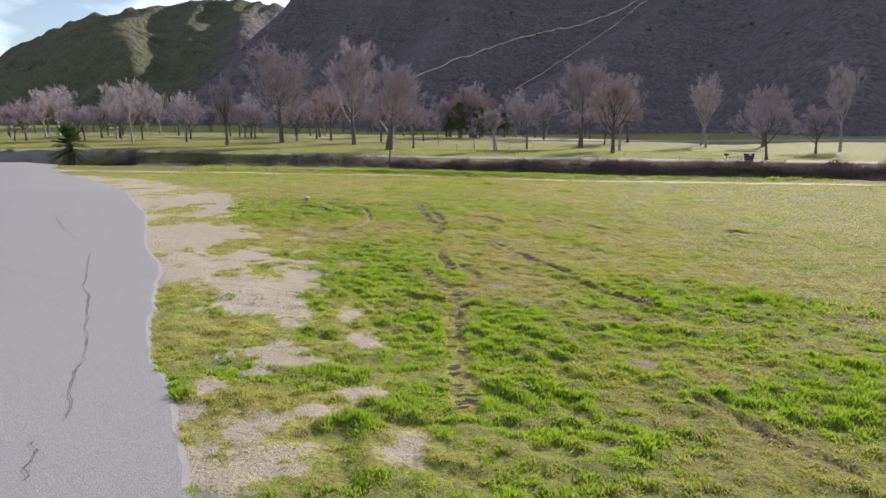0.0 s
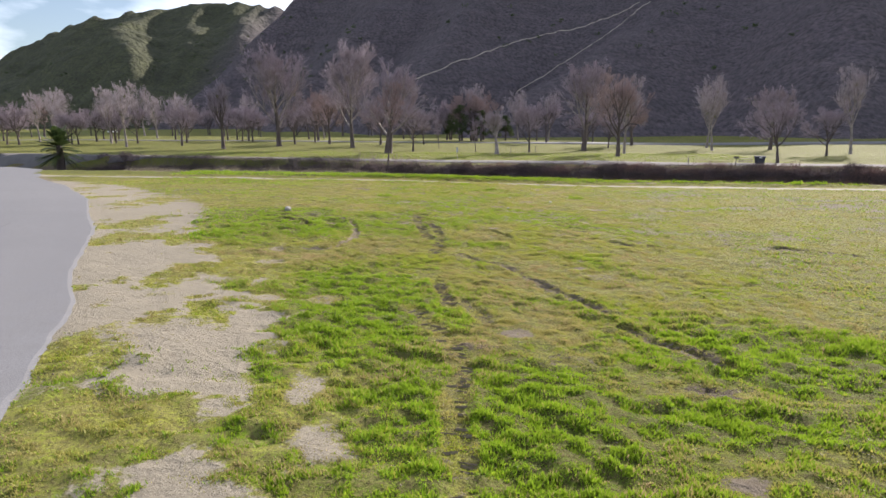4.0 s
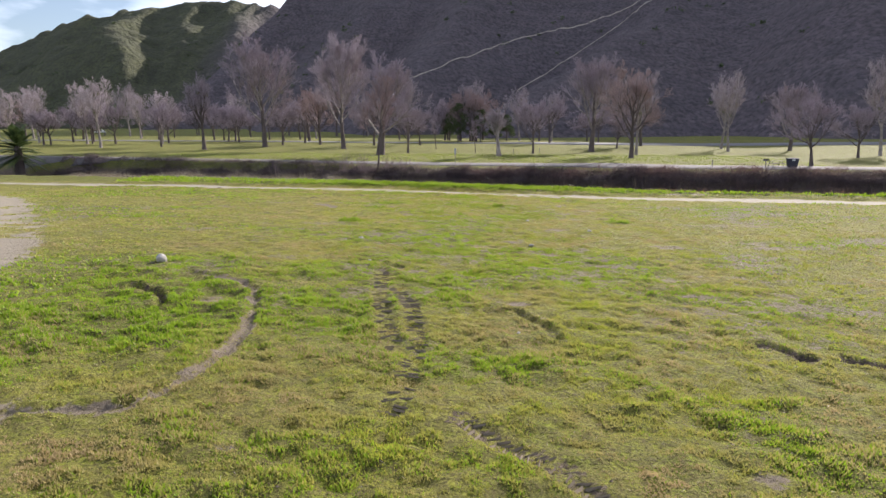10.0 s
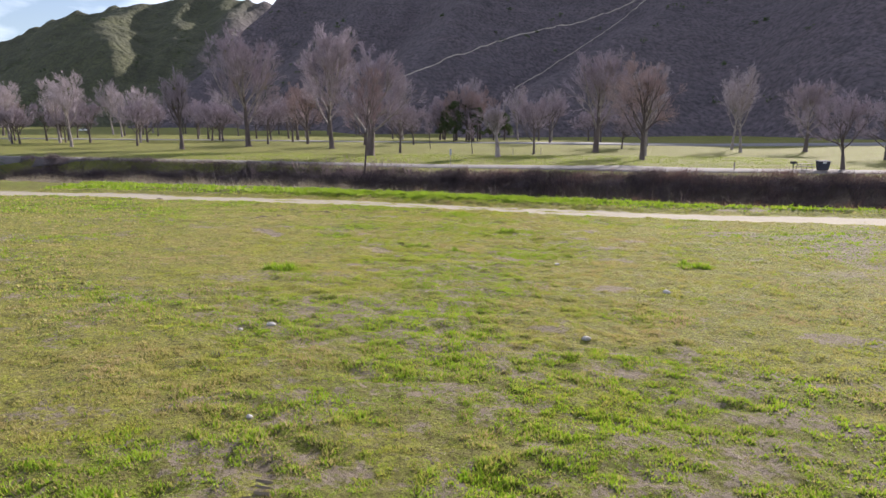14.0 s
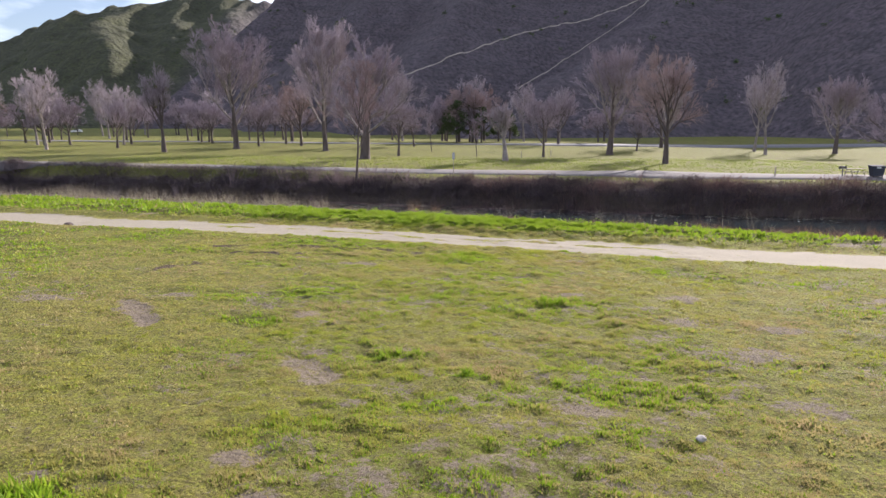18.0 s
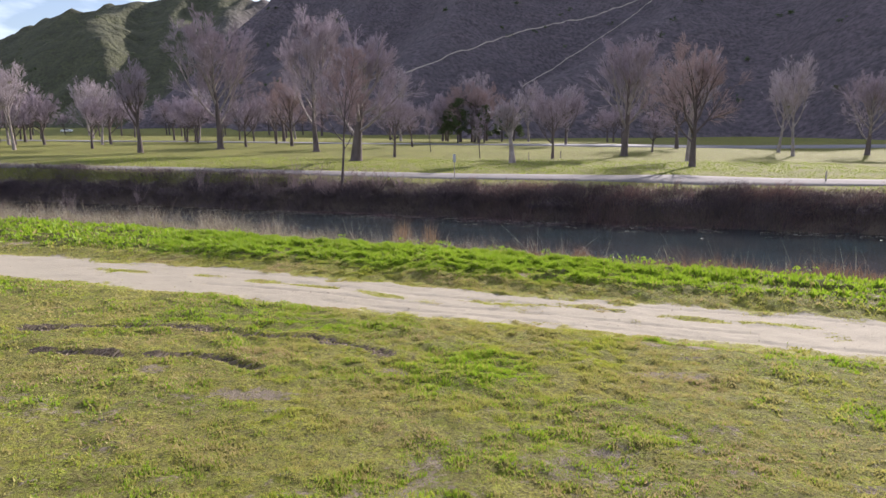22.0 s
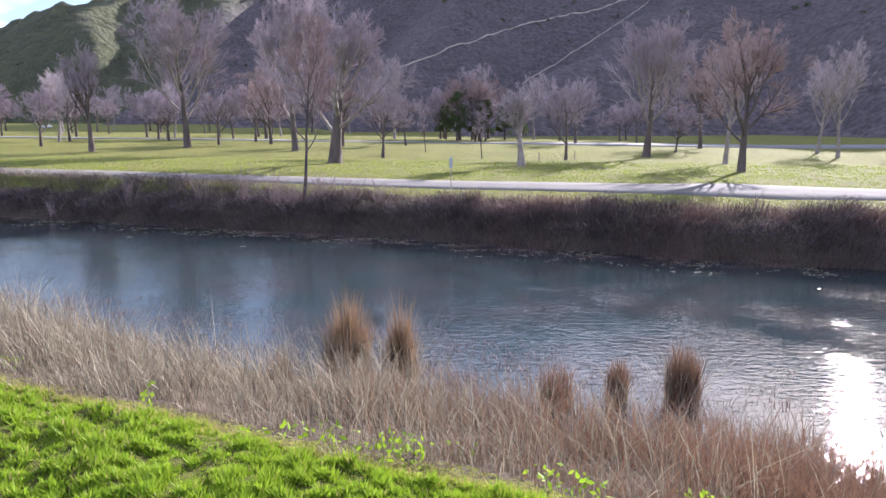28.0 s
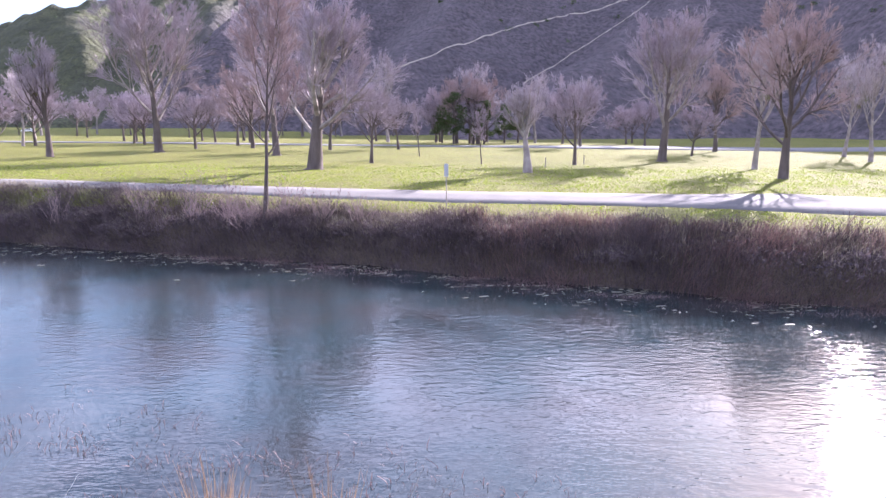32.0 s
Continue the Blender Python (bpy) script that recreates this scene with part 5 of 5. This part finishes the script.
# picnic table
table = tagged(new("picnic_table"), "pale wooden picnic table with fixed benches on lawn", "picnic table")
table.matrix_basis = stand(38.9, 88.9, 8)
for k in range(5):
    box_part("top_plank", (-0.9, -0.36 + k * 0.146, 0.71), (0.9, -0.225 + k * 0.146, 0.75), M_POST, table, 0.006)
for y in (-0.75, 0.49):
    for k in range(2):
        box_part("bench_plank", (-0.9, y + k * 0.135, 0.41), (0.9, y + 0.125 + k * 0.135, 0.45), M_POST, table, 0.006)
for x in (-0.65, 0.65):
    for a in (-1, 1):
        tube_part("leg", [(x, a * 0.58, -0.05, x, a * 0.22, 0.71, 0.03, 0.03)], 6, M_METAL, table)
    tube_part("bench_rail", [(x, -0.72, 0.395, x, 0.72, 0.395, 0.025, 0.025)], 6, M_METAL, table)

# wheeled rubbish container
skip = tagged(new("rubbish_container"), "dark grey rubbish container with a sloping lid", "bin")
skip.matrix_basis = stand(40.34, 87.9, -6)
bm = bmesh.new()
b0 = [bm.verts.new(v) for v in ((-0.46, -0.36, 0.12), (0.46, -0.36, 0.12), (0.46, 0.36, 0.12), (-0.46, 0.36, 0.12))]
b1 = [bm.verts.new(v) for v in ((-0.60, -0.45, 1.02), (0.60, -0.45, 1.02), (0.60, 0.45, 1.12), (-0.60, 0.45, 1.12))]
for k in range(4):
    bm.faces.new((b0[k], b0[(k + 1) % 4], b1[(k + 1) % 4], b1[k]))
bm.faces.new(b0[::-1])
bm.faces.new(b1)
bmesh.ops.bevel(bm, geom=bm.edges[:], offset=0.03, segments=2, affect="EDGES")
done(bm, "body", M_BIN, skip)
bm = bmesh.new()
box(bm, (-0.64, -0.50, -0.025), (0.64, 0.50, 0.03), 0.02)
bmesh.ops.transform(bm, matrix=pose(0, 0, 1.10, 6.3), verts=bm.verts)
done(bm, "lid", M_BIN, skip)
box_part("notice", (-0.22, -0.47, 0.86), (0.16, -0.445, 1.0), M_WHITE, skip, 0.004, "white notice plate")
for x in (-0.4, 0.4):
    for y in (-0.28, 0.28):
        tube_part("wheel", [(x - 0.03, y, 0.08, x + 0.03, y, 0.08, 0.085, 0.085)], 12, M_RUBBER, skip)


def boulder(name, label, x, y, sx, sy, sz, seed, mat):
    bm = bmesh.new()
    bmesh.ops.create_icosphere(bm, subdivisions=3, radius=1.0)
    for v in bm.verts:
        k = 1 + 0.22 * noise.noise(v.co * 1.3 + Vector((seed, 0, 0))) + 0.08 * noise.noise(v.co * 3.7 + Vector((0, seed, 0)))
        v.co = Vector((v.co.x * sx * k, v.co.y * sy * k, max(v.co.z * k, -0.5) * sz))
    for f in bm.faces:
        f.smooth = True
    me = bpy.data.meshes.new(name)
    bm.to_mesh(me)
    bm.free()
    me.materials.append(mat)
    ob = tagged(new(name, me), label, "stone")
    z = float(land(np.array([x]), np.array([y]))[0])
    ob.matrix_basis = pose(x, y, z + sz * 0.42, 0, 0, seed * 40)
    return ob


boulder("boulder", "pale grey boulder lying in the grass", -5.83, 23.17, 0.13, 0.10, 0.10, 3, M_STONE)
for k, (x, y, r) in enumerate(((-2.54, 27.2, 0.05), (-15.6, 50.6, 0.13), (-2.9, 27.0, 0.03), (-1.9, 24.4, 0.03), (1.9, 27.3, 0.05), (2.4, 33.0, 0.05), (0.9, 19.9, 0.025), (4.0, 30.2, 0.06))):
    boulder("stone", "small pale stone on the turf" if k != 1 else "dark stone beside the dirt road", x, y, r * 1.3, r, r * 0.7, k + 5, M_STONE if k != 1 else M_BARK)["group"] = "loose stones"

# dark palm-like bush at the bend of the road
palm = tagged(new("palm_bush"), "dark green bushy palm at the creek edge", "palm")
palm.matrix_basis = pose(-63.5, 98.0, -1.3) @ Matrix.Diagonal((1.75, 1.75, 1.45, 1))
tube_part("trunk", [(0, 0, -0.3, 0.05, 0, 1.6, 0.38, 0.30), (0.05, 0, 1.6, 0, 0, 2.9, 0.30, 0.2)], 9, M_BARK, palm)
r = random.Random(8)
for k in range(84):
    az, el, ln = k * 2.399, r.uniform(-0.6, 1.35), r.uniform(1.5, 2.4)
    d = np.array([math.cos(az) * math.cos(el), math.sin(az) * math.cos(el), math.sin(el)])
    q = np.array([0.0, 0.0, 1.4 + 1.6 * (el + 0.5) / 1.75])
    v, f = [], []
    for i in range(14):
        c0 = q + d * ln * (i / 14) + np.array([0, 0, -0.5 * (i / 14) ** 2])
        sd = np.cross(d, [0, 0, 1.0])
        sd /= np.linalg.norm(sd)
        for sgn in (-1, 1):
            e = c0 + sd * sgn * 0.46 * math.sin(math.pi * (i + 1) / 15) + d * 0.2 + np.array([0, 0, -0.1])
            v += [c0 - d * 0.06, e, c0 + d * 0.09]
            f.append((len(v) - 3, len(v) - 2, len(v) - 1))
    part("frond", mesh_from("frond", v, f, M_EVERGREEN, False), palm)


def evergreen(x, y, height, width, seed):
    """An evergreen: trunk, limbs and a crown of leaf clumps with gaps."""
    g = random.Random(seed)
    root = tagged(new("evergreen_tree"), "dark evergreen tree with a clumped leafy crown", "tree", "evergreens by the road")
    root.matrix_basis = stand(x, y)
    tube_part("trunk", [(0, 0, -0.2, 0.1, 0, height * 0.4, 0.22, 0.16), (0.1, 0, height * 0.4, 0, 0.1, height * 0.8, 0.16, 0.05)], 7, M_BARK, root)
    pts, segs = [], []
    for k in range(26):
        t = g.uniform(0.22, 1.0)
        a, r_ = g.uniform(0, 6.28), width * 0.5 * math.sin(math.pi * min(0.96, 0.2 + 0.75 * t)) * g.uniform(0.4, 1.0)
        c = (math.cos(a) * r_, math.sin(a) * r_, height * t * 0.95)
        segs.append((0, 0, c[2] * 0.75, *c, 0.05, 0.02))
        pts.append((c, g.uniform(0.5, 0.95)))
    for s_ in segs:
        tube_part("limb", [s_], 4, M_BARK, root)
    gen = np.random.default_rng(seed)
    cloud = []
    for c, rad in pts:
        d = gen.normal(size=(150, 3))
        d *= (rad * gen.uniform(0.3, 1.0, 150) ** 0.5 / np.linalg.norm(d, axis=1))[:, None]
        cloud.append(np.array(c) + d * [1, 1, 0.8])
    tagged(part("crown", leaves_at(np.concatenate(cloud), gen, 0.32, M_EVERGREEN), root), kind="stuff")


for k, (x, y, h, w) in enumerate(((-1.0, 176, 10.5, 5.5), (2.2, 181, 9.5, 5.0), (5.0, 177, 9.0, 5.0), (-3.4, 183, 7.5, 4.5), (9.5, 184, 8.0, 4.5), (12.5, 186, 7.0, 4.0))):
    evergreen(x, y, h, w, 400 + k)

# far road and the car on it
fx = steps((-220, 200, 4.0))
FY = (167 - 0.03 * fx)[:, None] + np.interp(fx, [5, 25], [1.0, 2.1])[:, None] * np.array([-3.0, -2.97, 2.97, 3.0])[None, :]
FX = np.repeat(fx[:, None], 4, 1)
FZ = land(FX.ravel(), FY.ravel(), False).reshape(FX.shape) + np.array([-0.1, 0.07, 0.07, -0.1])[None, :]
tagged(new("far_road", mesh_from("far_road", np.stack([FX, FY, FZ], 2).reshape(-1, 3), grid_faces(4, len(fx)), M_ROAD)), "grey park road below the hills", "road", kind="structure")


def car(x, y, turn, paint):
    root = tagged(new("car"), "white hatchback car parked on far grass below the hill", "car")
    root.matrix_basis = stand(x, y, turn) @ Matrix.Translation((0, 0, 0.1))
    bm = bmesh.new()
    prof = [(-2.1, 0.35), (-2.15, 0.75), (-1.9, 0.95), (-1.25, 1.0), (-0.5, 1.42), (0.9, 1.47), (1.75, 1.05), (2.1, 0.95), (2.12, 0.4)]
    lo = [bm.verts.new((px_, -0.85, pz_)) for px_, pz_ in prof]
    hi = [bm.verts.new((px_, 0.85, pz_)) for px_, pz_ in prof]
    for k in range(len(prof)):
        j = (k + 1) % len(prof)
        bm.faces.new((lo[k], lo[j], hi[j], hi[k]))
    bm.faces.new(lo[::-1])
    bm.faces.new(hi)
    bmesh.ops.bevel(bm, geom=bm.edges[:], offset=0.06, segments=2, affect="EDGES")
    done(bm, "body", paint, root)
    for yy in (-0.86, 0.86):
        bm = bmesh.new()
        f = [bm.verts.new((a, yy * 1.004, b)) for a, b in ((-1.05, 1.03), (-0.45, 1.36), (0.85, 1.40), (1.45, 1.06))]
        bm.faces.new(f)
        bmesh.ops.solidify(bm, geom=bm.faces[:], thickness=0.02)
        done(bm, "side_window", M_GLASS, root, "dark side glass")
        for xx in (-1.3, 1.3):
            tube_part("wheel", [(xx, yy - 0.1, 0.3, xx, yy + 0.1, 0.3, 0.31, 0.31), (xx, yy - 0.12, 0.3, xx, yy + 0.12, 0.3, 0.18, 0.18)], 14, M_RUBBER, root)


car(-164.0, 288.0, 12, M_WHITE)


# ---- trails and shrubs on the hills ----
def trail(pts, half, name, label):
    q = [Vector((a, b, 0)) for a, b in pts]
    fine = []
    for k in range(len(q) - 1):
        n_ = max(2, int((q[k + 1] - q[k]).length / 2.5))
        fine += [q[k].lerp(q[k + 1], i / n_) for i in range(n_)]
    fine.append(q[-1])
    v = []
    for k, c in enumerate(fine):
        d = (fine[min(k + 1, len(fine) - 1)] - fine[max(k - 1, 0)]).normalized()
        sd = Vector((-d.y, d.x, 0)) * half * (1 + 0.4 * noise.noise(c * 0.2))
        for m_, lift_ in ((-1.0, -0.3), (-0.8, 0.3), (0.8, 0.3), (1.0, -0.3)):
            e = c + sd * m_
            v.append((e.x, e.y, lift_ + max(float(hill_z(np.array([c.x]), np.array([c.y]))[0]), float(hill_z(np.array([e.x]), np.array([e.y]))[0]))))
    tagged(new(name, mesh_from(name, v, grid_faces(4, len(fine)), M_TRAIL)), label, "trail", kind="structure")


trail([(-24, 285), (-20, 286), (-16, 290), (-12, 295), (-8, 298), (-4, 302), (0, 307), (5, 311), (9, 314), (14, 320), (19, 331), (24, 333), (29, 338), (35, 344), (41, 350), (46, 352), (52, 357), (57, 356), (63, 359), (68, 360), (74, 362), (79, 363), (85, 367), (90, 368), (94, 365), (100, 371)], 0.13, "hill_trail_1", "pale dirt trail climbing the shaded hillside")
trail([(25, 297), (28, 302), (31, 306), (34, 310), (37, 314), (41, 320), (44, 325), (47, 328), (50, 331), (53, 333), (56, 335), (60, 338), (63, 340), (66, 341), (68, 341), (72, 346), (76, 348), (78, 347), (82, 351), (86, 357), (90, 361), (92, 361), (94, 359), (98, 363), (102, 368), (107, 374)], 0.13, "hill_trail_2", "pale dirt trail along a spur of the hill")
n = 900
sx, sy = rng.uniform(-420, 240, n), rng.uniform(200, 560, n)
sz = hill_z(sx, sy)
keep = (sz > 14) & (fbm(sx / 40, sy / 40, 260) > -0.05)
sx, sy, sz = sx[keep], sy[keep], sz[keep]
cl = []
for a, b, c in zip(sx, sy, sz):
    d = rng.normal(size=(26, 3)) * [1.0, 1.0, 0.6] * rng.uniform(0.5, 1.2)
    cl.append(np.array([a, b, c + 0.5]) + d)
tagged(new("hill_shrubs", leaves_at(np.concatenate(cl), rng, 1.1, M_EVERGREEN)), "low dark shrubs scattered over the hillside", "shrubs", kind="stuff")


# ---- turf: blades over the field, thicker and taller where it is lush ----
def on_ground(x, y):
    """Height of the finished ground sheet, between its grid points."""
    i, j = np.clip(np.searchsorted(gx, x) - 1, 0, len(gx) - 2), np.clip(np.searchsorted(gy, y) - 1, 0, len(gy) - 2)
    u, v = (x - gx[i]) / (gx[i + 1] - gx[i]), (y - gy[j]) / (gy[j + 1] - gy[j])
    Z = GZ.reshape(len(gy), len(gx))
    return (Z[j, i] * (1 - u) + Z[j, i + 1] * u) * (1 - v) + (Z[j + 1, i] * (1 - u) + Z[j + 1, i + 1] * u) * v


def turf(seed, x0, x1, y0, y1, dens, size):
    g = np.random.default_rng(seed)
    n = int((x1 - x0) * (y1 - y0) * dens)
    x, y = g.uniform(x0, x1, n), g.uniform(y0, y1, n)
    ok = (y < crest_y(x) + 0.35) & (x > road_edge_x(y) + 0.02)
    x, y = x[ok], y[ok]
    ba, lu, mu = cover(x, y)
    tuft = np.clip(0.66 + 0.72 * fbm(x / 0.17, y / 0.13, 501, 2) + 0.30 * fbm(x / 0.9, y / 0.6, 505, 2), 0.10, 1.5)
    keep = g.uniform(size=len(x)) < np.clip((1 - 1.06 * ba ** 1.4) * (1 - 0.9 * mu), 0.012, 1) * np.clip(1.5 * tuft - 0.20, 0.10, 1)
    x, y, lu, tuft, ba = x[keep], y[keep], lu[keep], tuft[keep], ba[keep]
    d = y - dirt_road_y(x)
    strip = smooth(1.4, 2.6, d)
    h = (0.024 + 0.024 * lu + 0.034 * strip * lu) * (0.14 + 1.25 * tuft ** 1.7) * g.uniform(0.6, 1.35, len(x)) * (1 - 0.5 * ba) * (0.92 + 0.08 * size)
    for sx, sy, rx, ry in LUSH_SPOTS[1:7]:
        h = h * (1 + 1.3 * smooth(1.2, 0.4, np.hypot((x - sx) / rx, (y - sy) / ry) + 0.35 * fbm(x / 0.3, y / 0.25, 507, 2)))
    z = on_ground(x, y)
    return np.stack([x, y, z - 0.004], 1), h, lu * 0.9 + 0.05 * tuft, g


def blades(parts):
    """Triangles: two feet and a leaning tip."""
    out = {True: [], False: []}
    for (p, h, lu, g), size in parts:
        n = len(p)
        a, b = g.uniform(0, 2 * math.pi, n), g.uniform(0, 2 * math.pi, n)
        w = (0.0068 * size * g.uniform(0.7, 1.4, n) * (1 + 6 * h))[:, None]
        side = np.stack([np.cos(a), np.sin(a), 0 * a], 1) * w
        tip = p + np.stack([np.cos(b), np.sin(b), 0 * b], 1) * (h * g.uniform(0.1, 0.9, n))[:, None] + np.array([0, 0, 1.0]) * h[:, None]
        tri = np.stack([p - side, p + side, tip], 1)
        l_ = g.uniform(size=n) < lu
        out[True].append(tri[l_])
        out[False].append(tri[~l_])
    return {k: np.concatenate(v).reshape(-1, 3) for k, v in out.items()}


parts = [(turf(600, -9, 4.5, 49.3, 56.5, 3200, 0.9), 0.9), (turf(601, -3.4, 3.4, 2.6, 56.5, 4300, 1.0), 1.0), (turf(602, -6.5, -3.4, 26, 57.5, 1250, 1.5), 1.5), (turf(603, 3.4, 6.5, 24, 54, 1250, 1.5), 1.5),
         (turf(608, -6.5, -3.4, 3.5, 26, 2700, 1.1), 1.1), (turf(609, 3.4, 6.5, 3.5, 24, 2500, 1.1), 1.1),
         (turf(604, -12, -6.5, 8, 59, 420, 2.4), 2.4), (turf(605, 6.5, 12, 8, 53, 420, 2.4), 2.4), (turf(606, -26, -12, 16, 63, 110, 4.0), 4.0), (turf(607, 12, 26, 16, 49, 110, 4.0), 4.0)]
made = blades(parts)
for key, nm, mat, lab in ((False, "turf_grass", M_BLADE, "short yellow-green trampled turf of the field"), (True, "lush_grass", M_LUSH, "bright green lush grass in tufts")):
    v = made[key]
    tagged(new(nm, mesh_from(nm, v, np.arange(len(v)).reshape(-1, 3), mat, False)), lab, "grass", kind="stuff")

# lawn tufts across the creek, straw and clods on the field
g = np.random.default_rng(640)
x, y = g.uniform(-48, 46, 95000), g.uniform(76, 130, 95000)
ok = (y > far_bank_y(x) + 0.4) & (np.abs(y - path_y(x)) > path_half(x) + 0.1) & (fbm(x / 1.2, y / 1.6, 642) > -0.15) & (g.uniform(size=len(x)) < smooth(130, 98, y))
x, y = x[ok], y[ok]
made = blades([((np.stack([x, y, on_ground(x, y) - 0.01], 1), g.uniform(0.04, 0.11, len(x)), np.full(len(x), 0.6), g), 5.0)])
v = np.concatenate([made[False], made[True]])
tagged(new("lawn_tufts", mesh_from("lawn_tufts", v, np.arange(len(v)).reshape(-1, 3), M_LAWN, False)), "short tufts of the mown park lawn", "grass", kind="stuff")

n = 16000
x, y = g.uniform(-9, 9, n), g.uniform(3, 52, n)
ok = (x > road_edge_x(y)) & (fbm(x / 0.9, y / 0.7, 650) > -0.1)
x, y = x[ok], y[ok]
p = np.stack([x, y, on_ground(x, y) + g.uniform(0.004, 0.03, len(x))], 1)
a = g.uniform(0, 2 * math.pi, len(x))
u = np.stack([np.cos(a), np.sin(a), g.uniform(-0.3, 0.3, len(x))], 1) * g.uniform(0.012, 0.045, len(x))[:, None]
w = np.stack([-np.sin(a), np.cos(a), 0 * a], 1) * g.uniform(0.002, 0.004, len(x))[:, None]
v = np.stack([p - u - w, p - u + w, p + u], 1).reshape(-1, 3)
tagged(new("straw_litter", mesh_from("straw_litter", v, np.arange(len(v)).reshape(-1, 3), M_REED, False)), "bits of pale dry straw scattered in the turf", "litter", kind="stuff")

n = 26000
x, y = g.uniform(-9, 9, n), g.uniform(3, 52, n)
ba, lu, mu = cover(x, y)
ok = g.uniform(size=n) < np.clip(0.06 + 0.9 * mu + 0.22 * ba, 0, 1) * (x > road_edge_x(y))
x, y = x[ok], y[ok]
c = np.stack([x, y, on_ground(x, y) + 0.002], 1)
s = (0.004 + 0.014 * g.uniform(size=len(x)) ** 3)[:, None, None]
oct_ = np.array([[1, 0, 0], [0, 1, 0], [-1, 0, 0], [0, -1, 0], [0, 0, 0.8]])[None] * g.uniform(0.6, 1.4, (len(x), 5, 3))
v = (c[:, None, :] + oct_ * s).reshape(-1, 3)
f = (np.arange(len(x))[:, None, None] * 5 + np.array([[0, 1, 4], [1, 2, 4], [2, 3, 4], [3, 0, 4]])[None]).reshape(-1, 3)
M_CLOD = two_tone("brown_clods", (0.17, 0.135, 0.10), (0.10, 0.08, 0.06), 7.0)
tagged(new("clods", mesh_from("clods", v, f, M_CLOD, False)), "small brown clods of earth on the field", "clods", kind="stuff")

# lugged tyre prints: low ridges of soil across the wheel tracks
# rut, width of the print, spacing of its ridges, share of them that is worn away
TREADS = [(0, 0.26, 0.085, 0.25), (3, 0.30, 0.085, 0.5), (4, 0.30, 0.085, 0.45), (8, 0.30, 0.09, 0.55), (11, 0.26, 0.09, 0.4), (6, 0.26, 0.09, 0.4), (17, 0.20, 0.09, 0.4), (18, 0.22, 0.09, 0.4)]
verts, faces = [], []
for which, wide, gap, worn in TREADS:
    line = [np.array(q) for q in RUTS[which][0]]
    for p0, p1 in zip(line, line[1:]):
        way = (p1 - p0) / np.linalg.norm(p1 - p0)
        for k in range(int(np.linalg.norm(p1 - p0) / gap)):
            for side in (-1, 1):
                if g.uniform() < worn:
                    continue
                across_ = np.array([-way[1], way[0]]) * side
                c = p0 + way * gap * (k + 0.25 * (side + 1)) + g.normal(0, 0.012, 2)
                tip = c + across_ * wide * 0.5 * g.uniform(0.8, 1.1) + way * 0.05
                hw, hh = way * 0.017 * g.uniform(0.7, 1.3), g.uniform(0.010, 0.020)
                a0, a1, b0, b1 = c - hw, c + hw, tip - hw, tip + hw
                zc, zt = on_ground(c[:1], c[1:])[0], on_ground(tip[:1], tip[1:])[0]
                n0 = len(verts)
                verts += [(*a0, zc - 0.01), (*a1, zc - 0.01), (*(c + hw * 0.2), zc + hh), (*b0, zt - 0.01), (*b1, zt - 0.01), (*(tip + hw * 0.2), zt + hh * 0.8)]
                faces += [(n0, n0 + 3, n0 + 5, n0 + 2), (n0 + 1, n0 + 2, n0 + 5, n0 + 4)]
M_TREAD = two_tone("ridged_soil", (0.205, 0.168, 0.122), (0.140, 0.114, 0.082), 7.0)
tagged(new("tyre_prints", mesh_from("tyre_prints", verts, faces, M_TREAD, False)), "ridged tyre tread prints in damp brown soil", "tyre prints", kind="stuff")
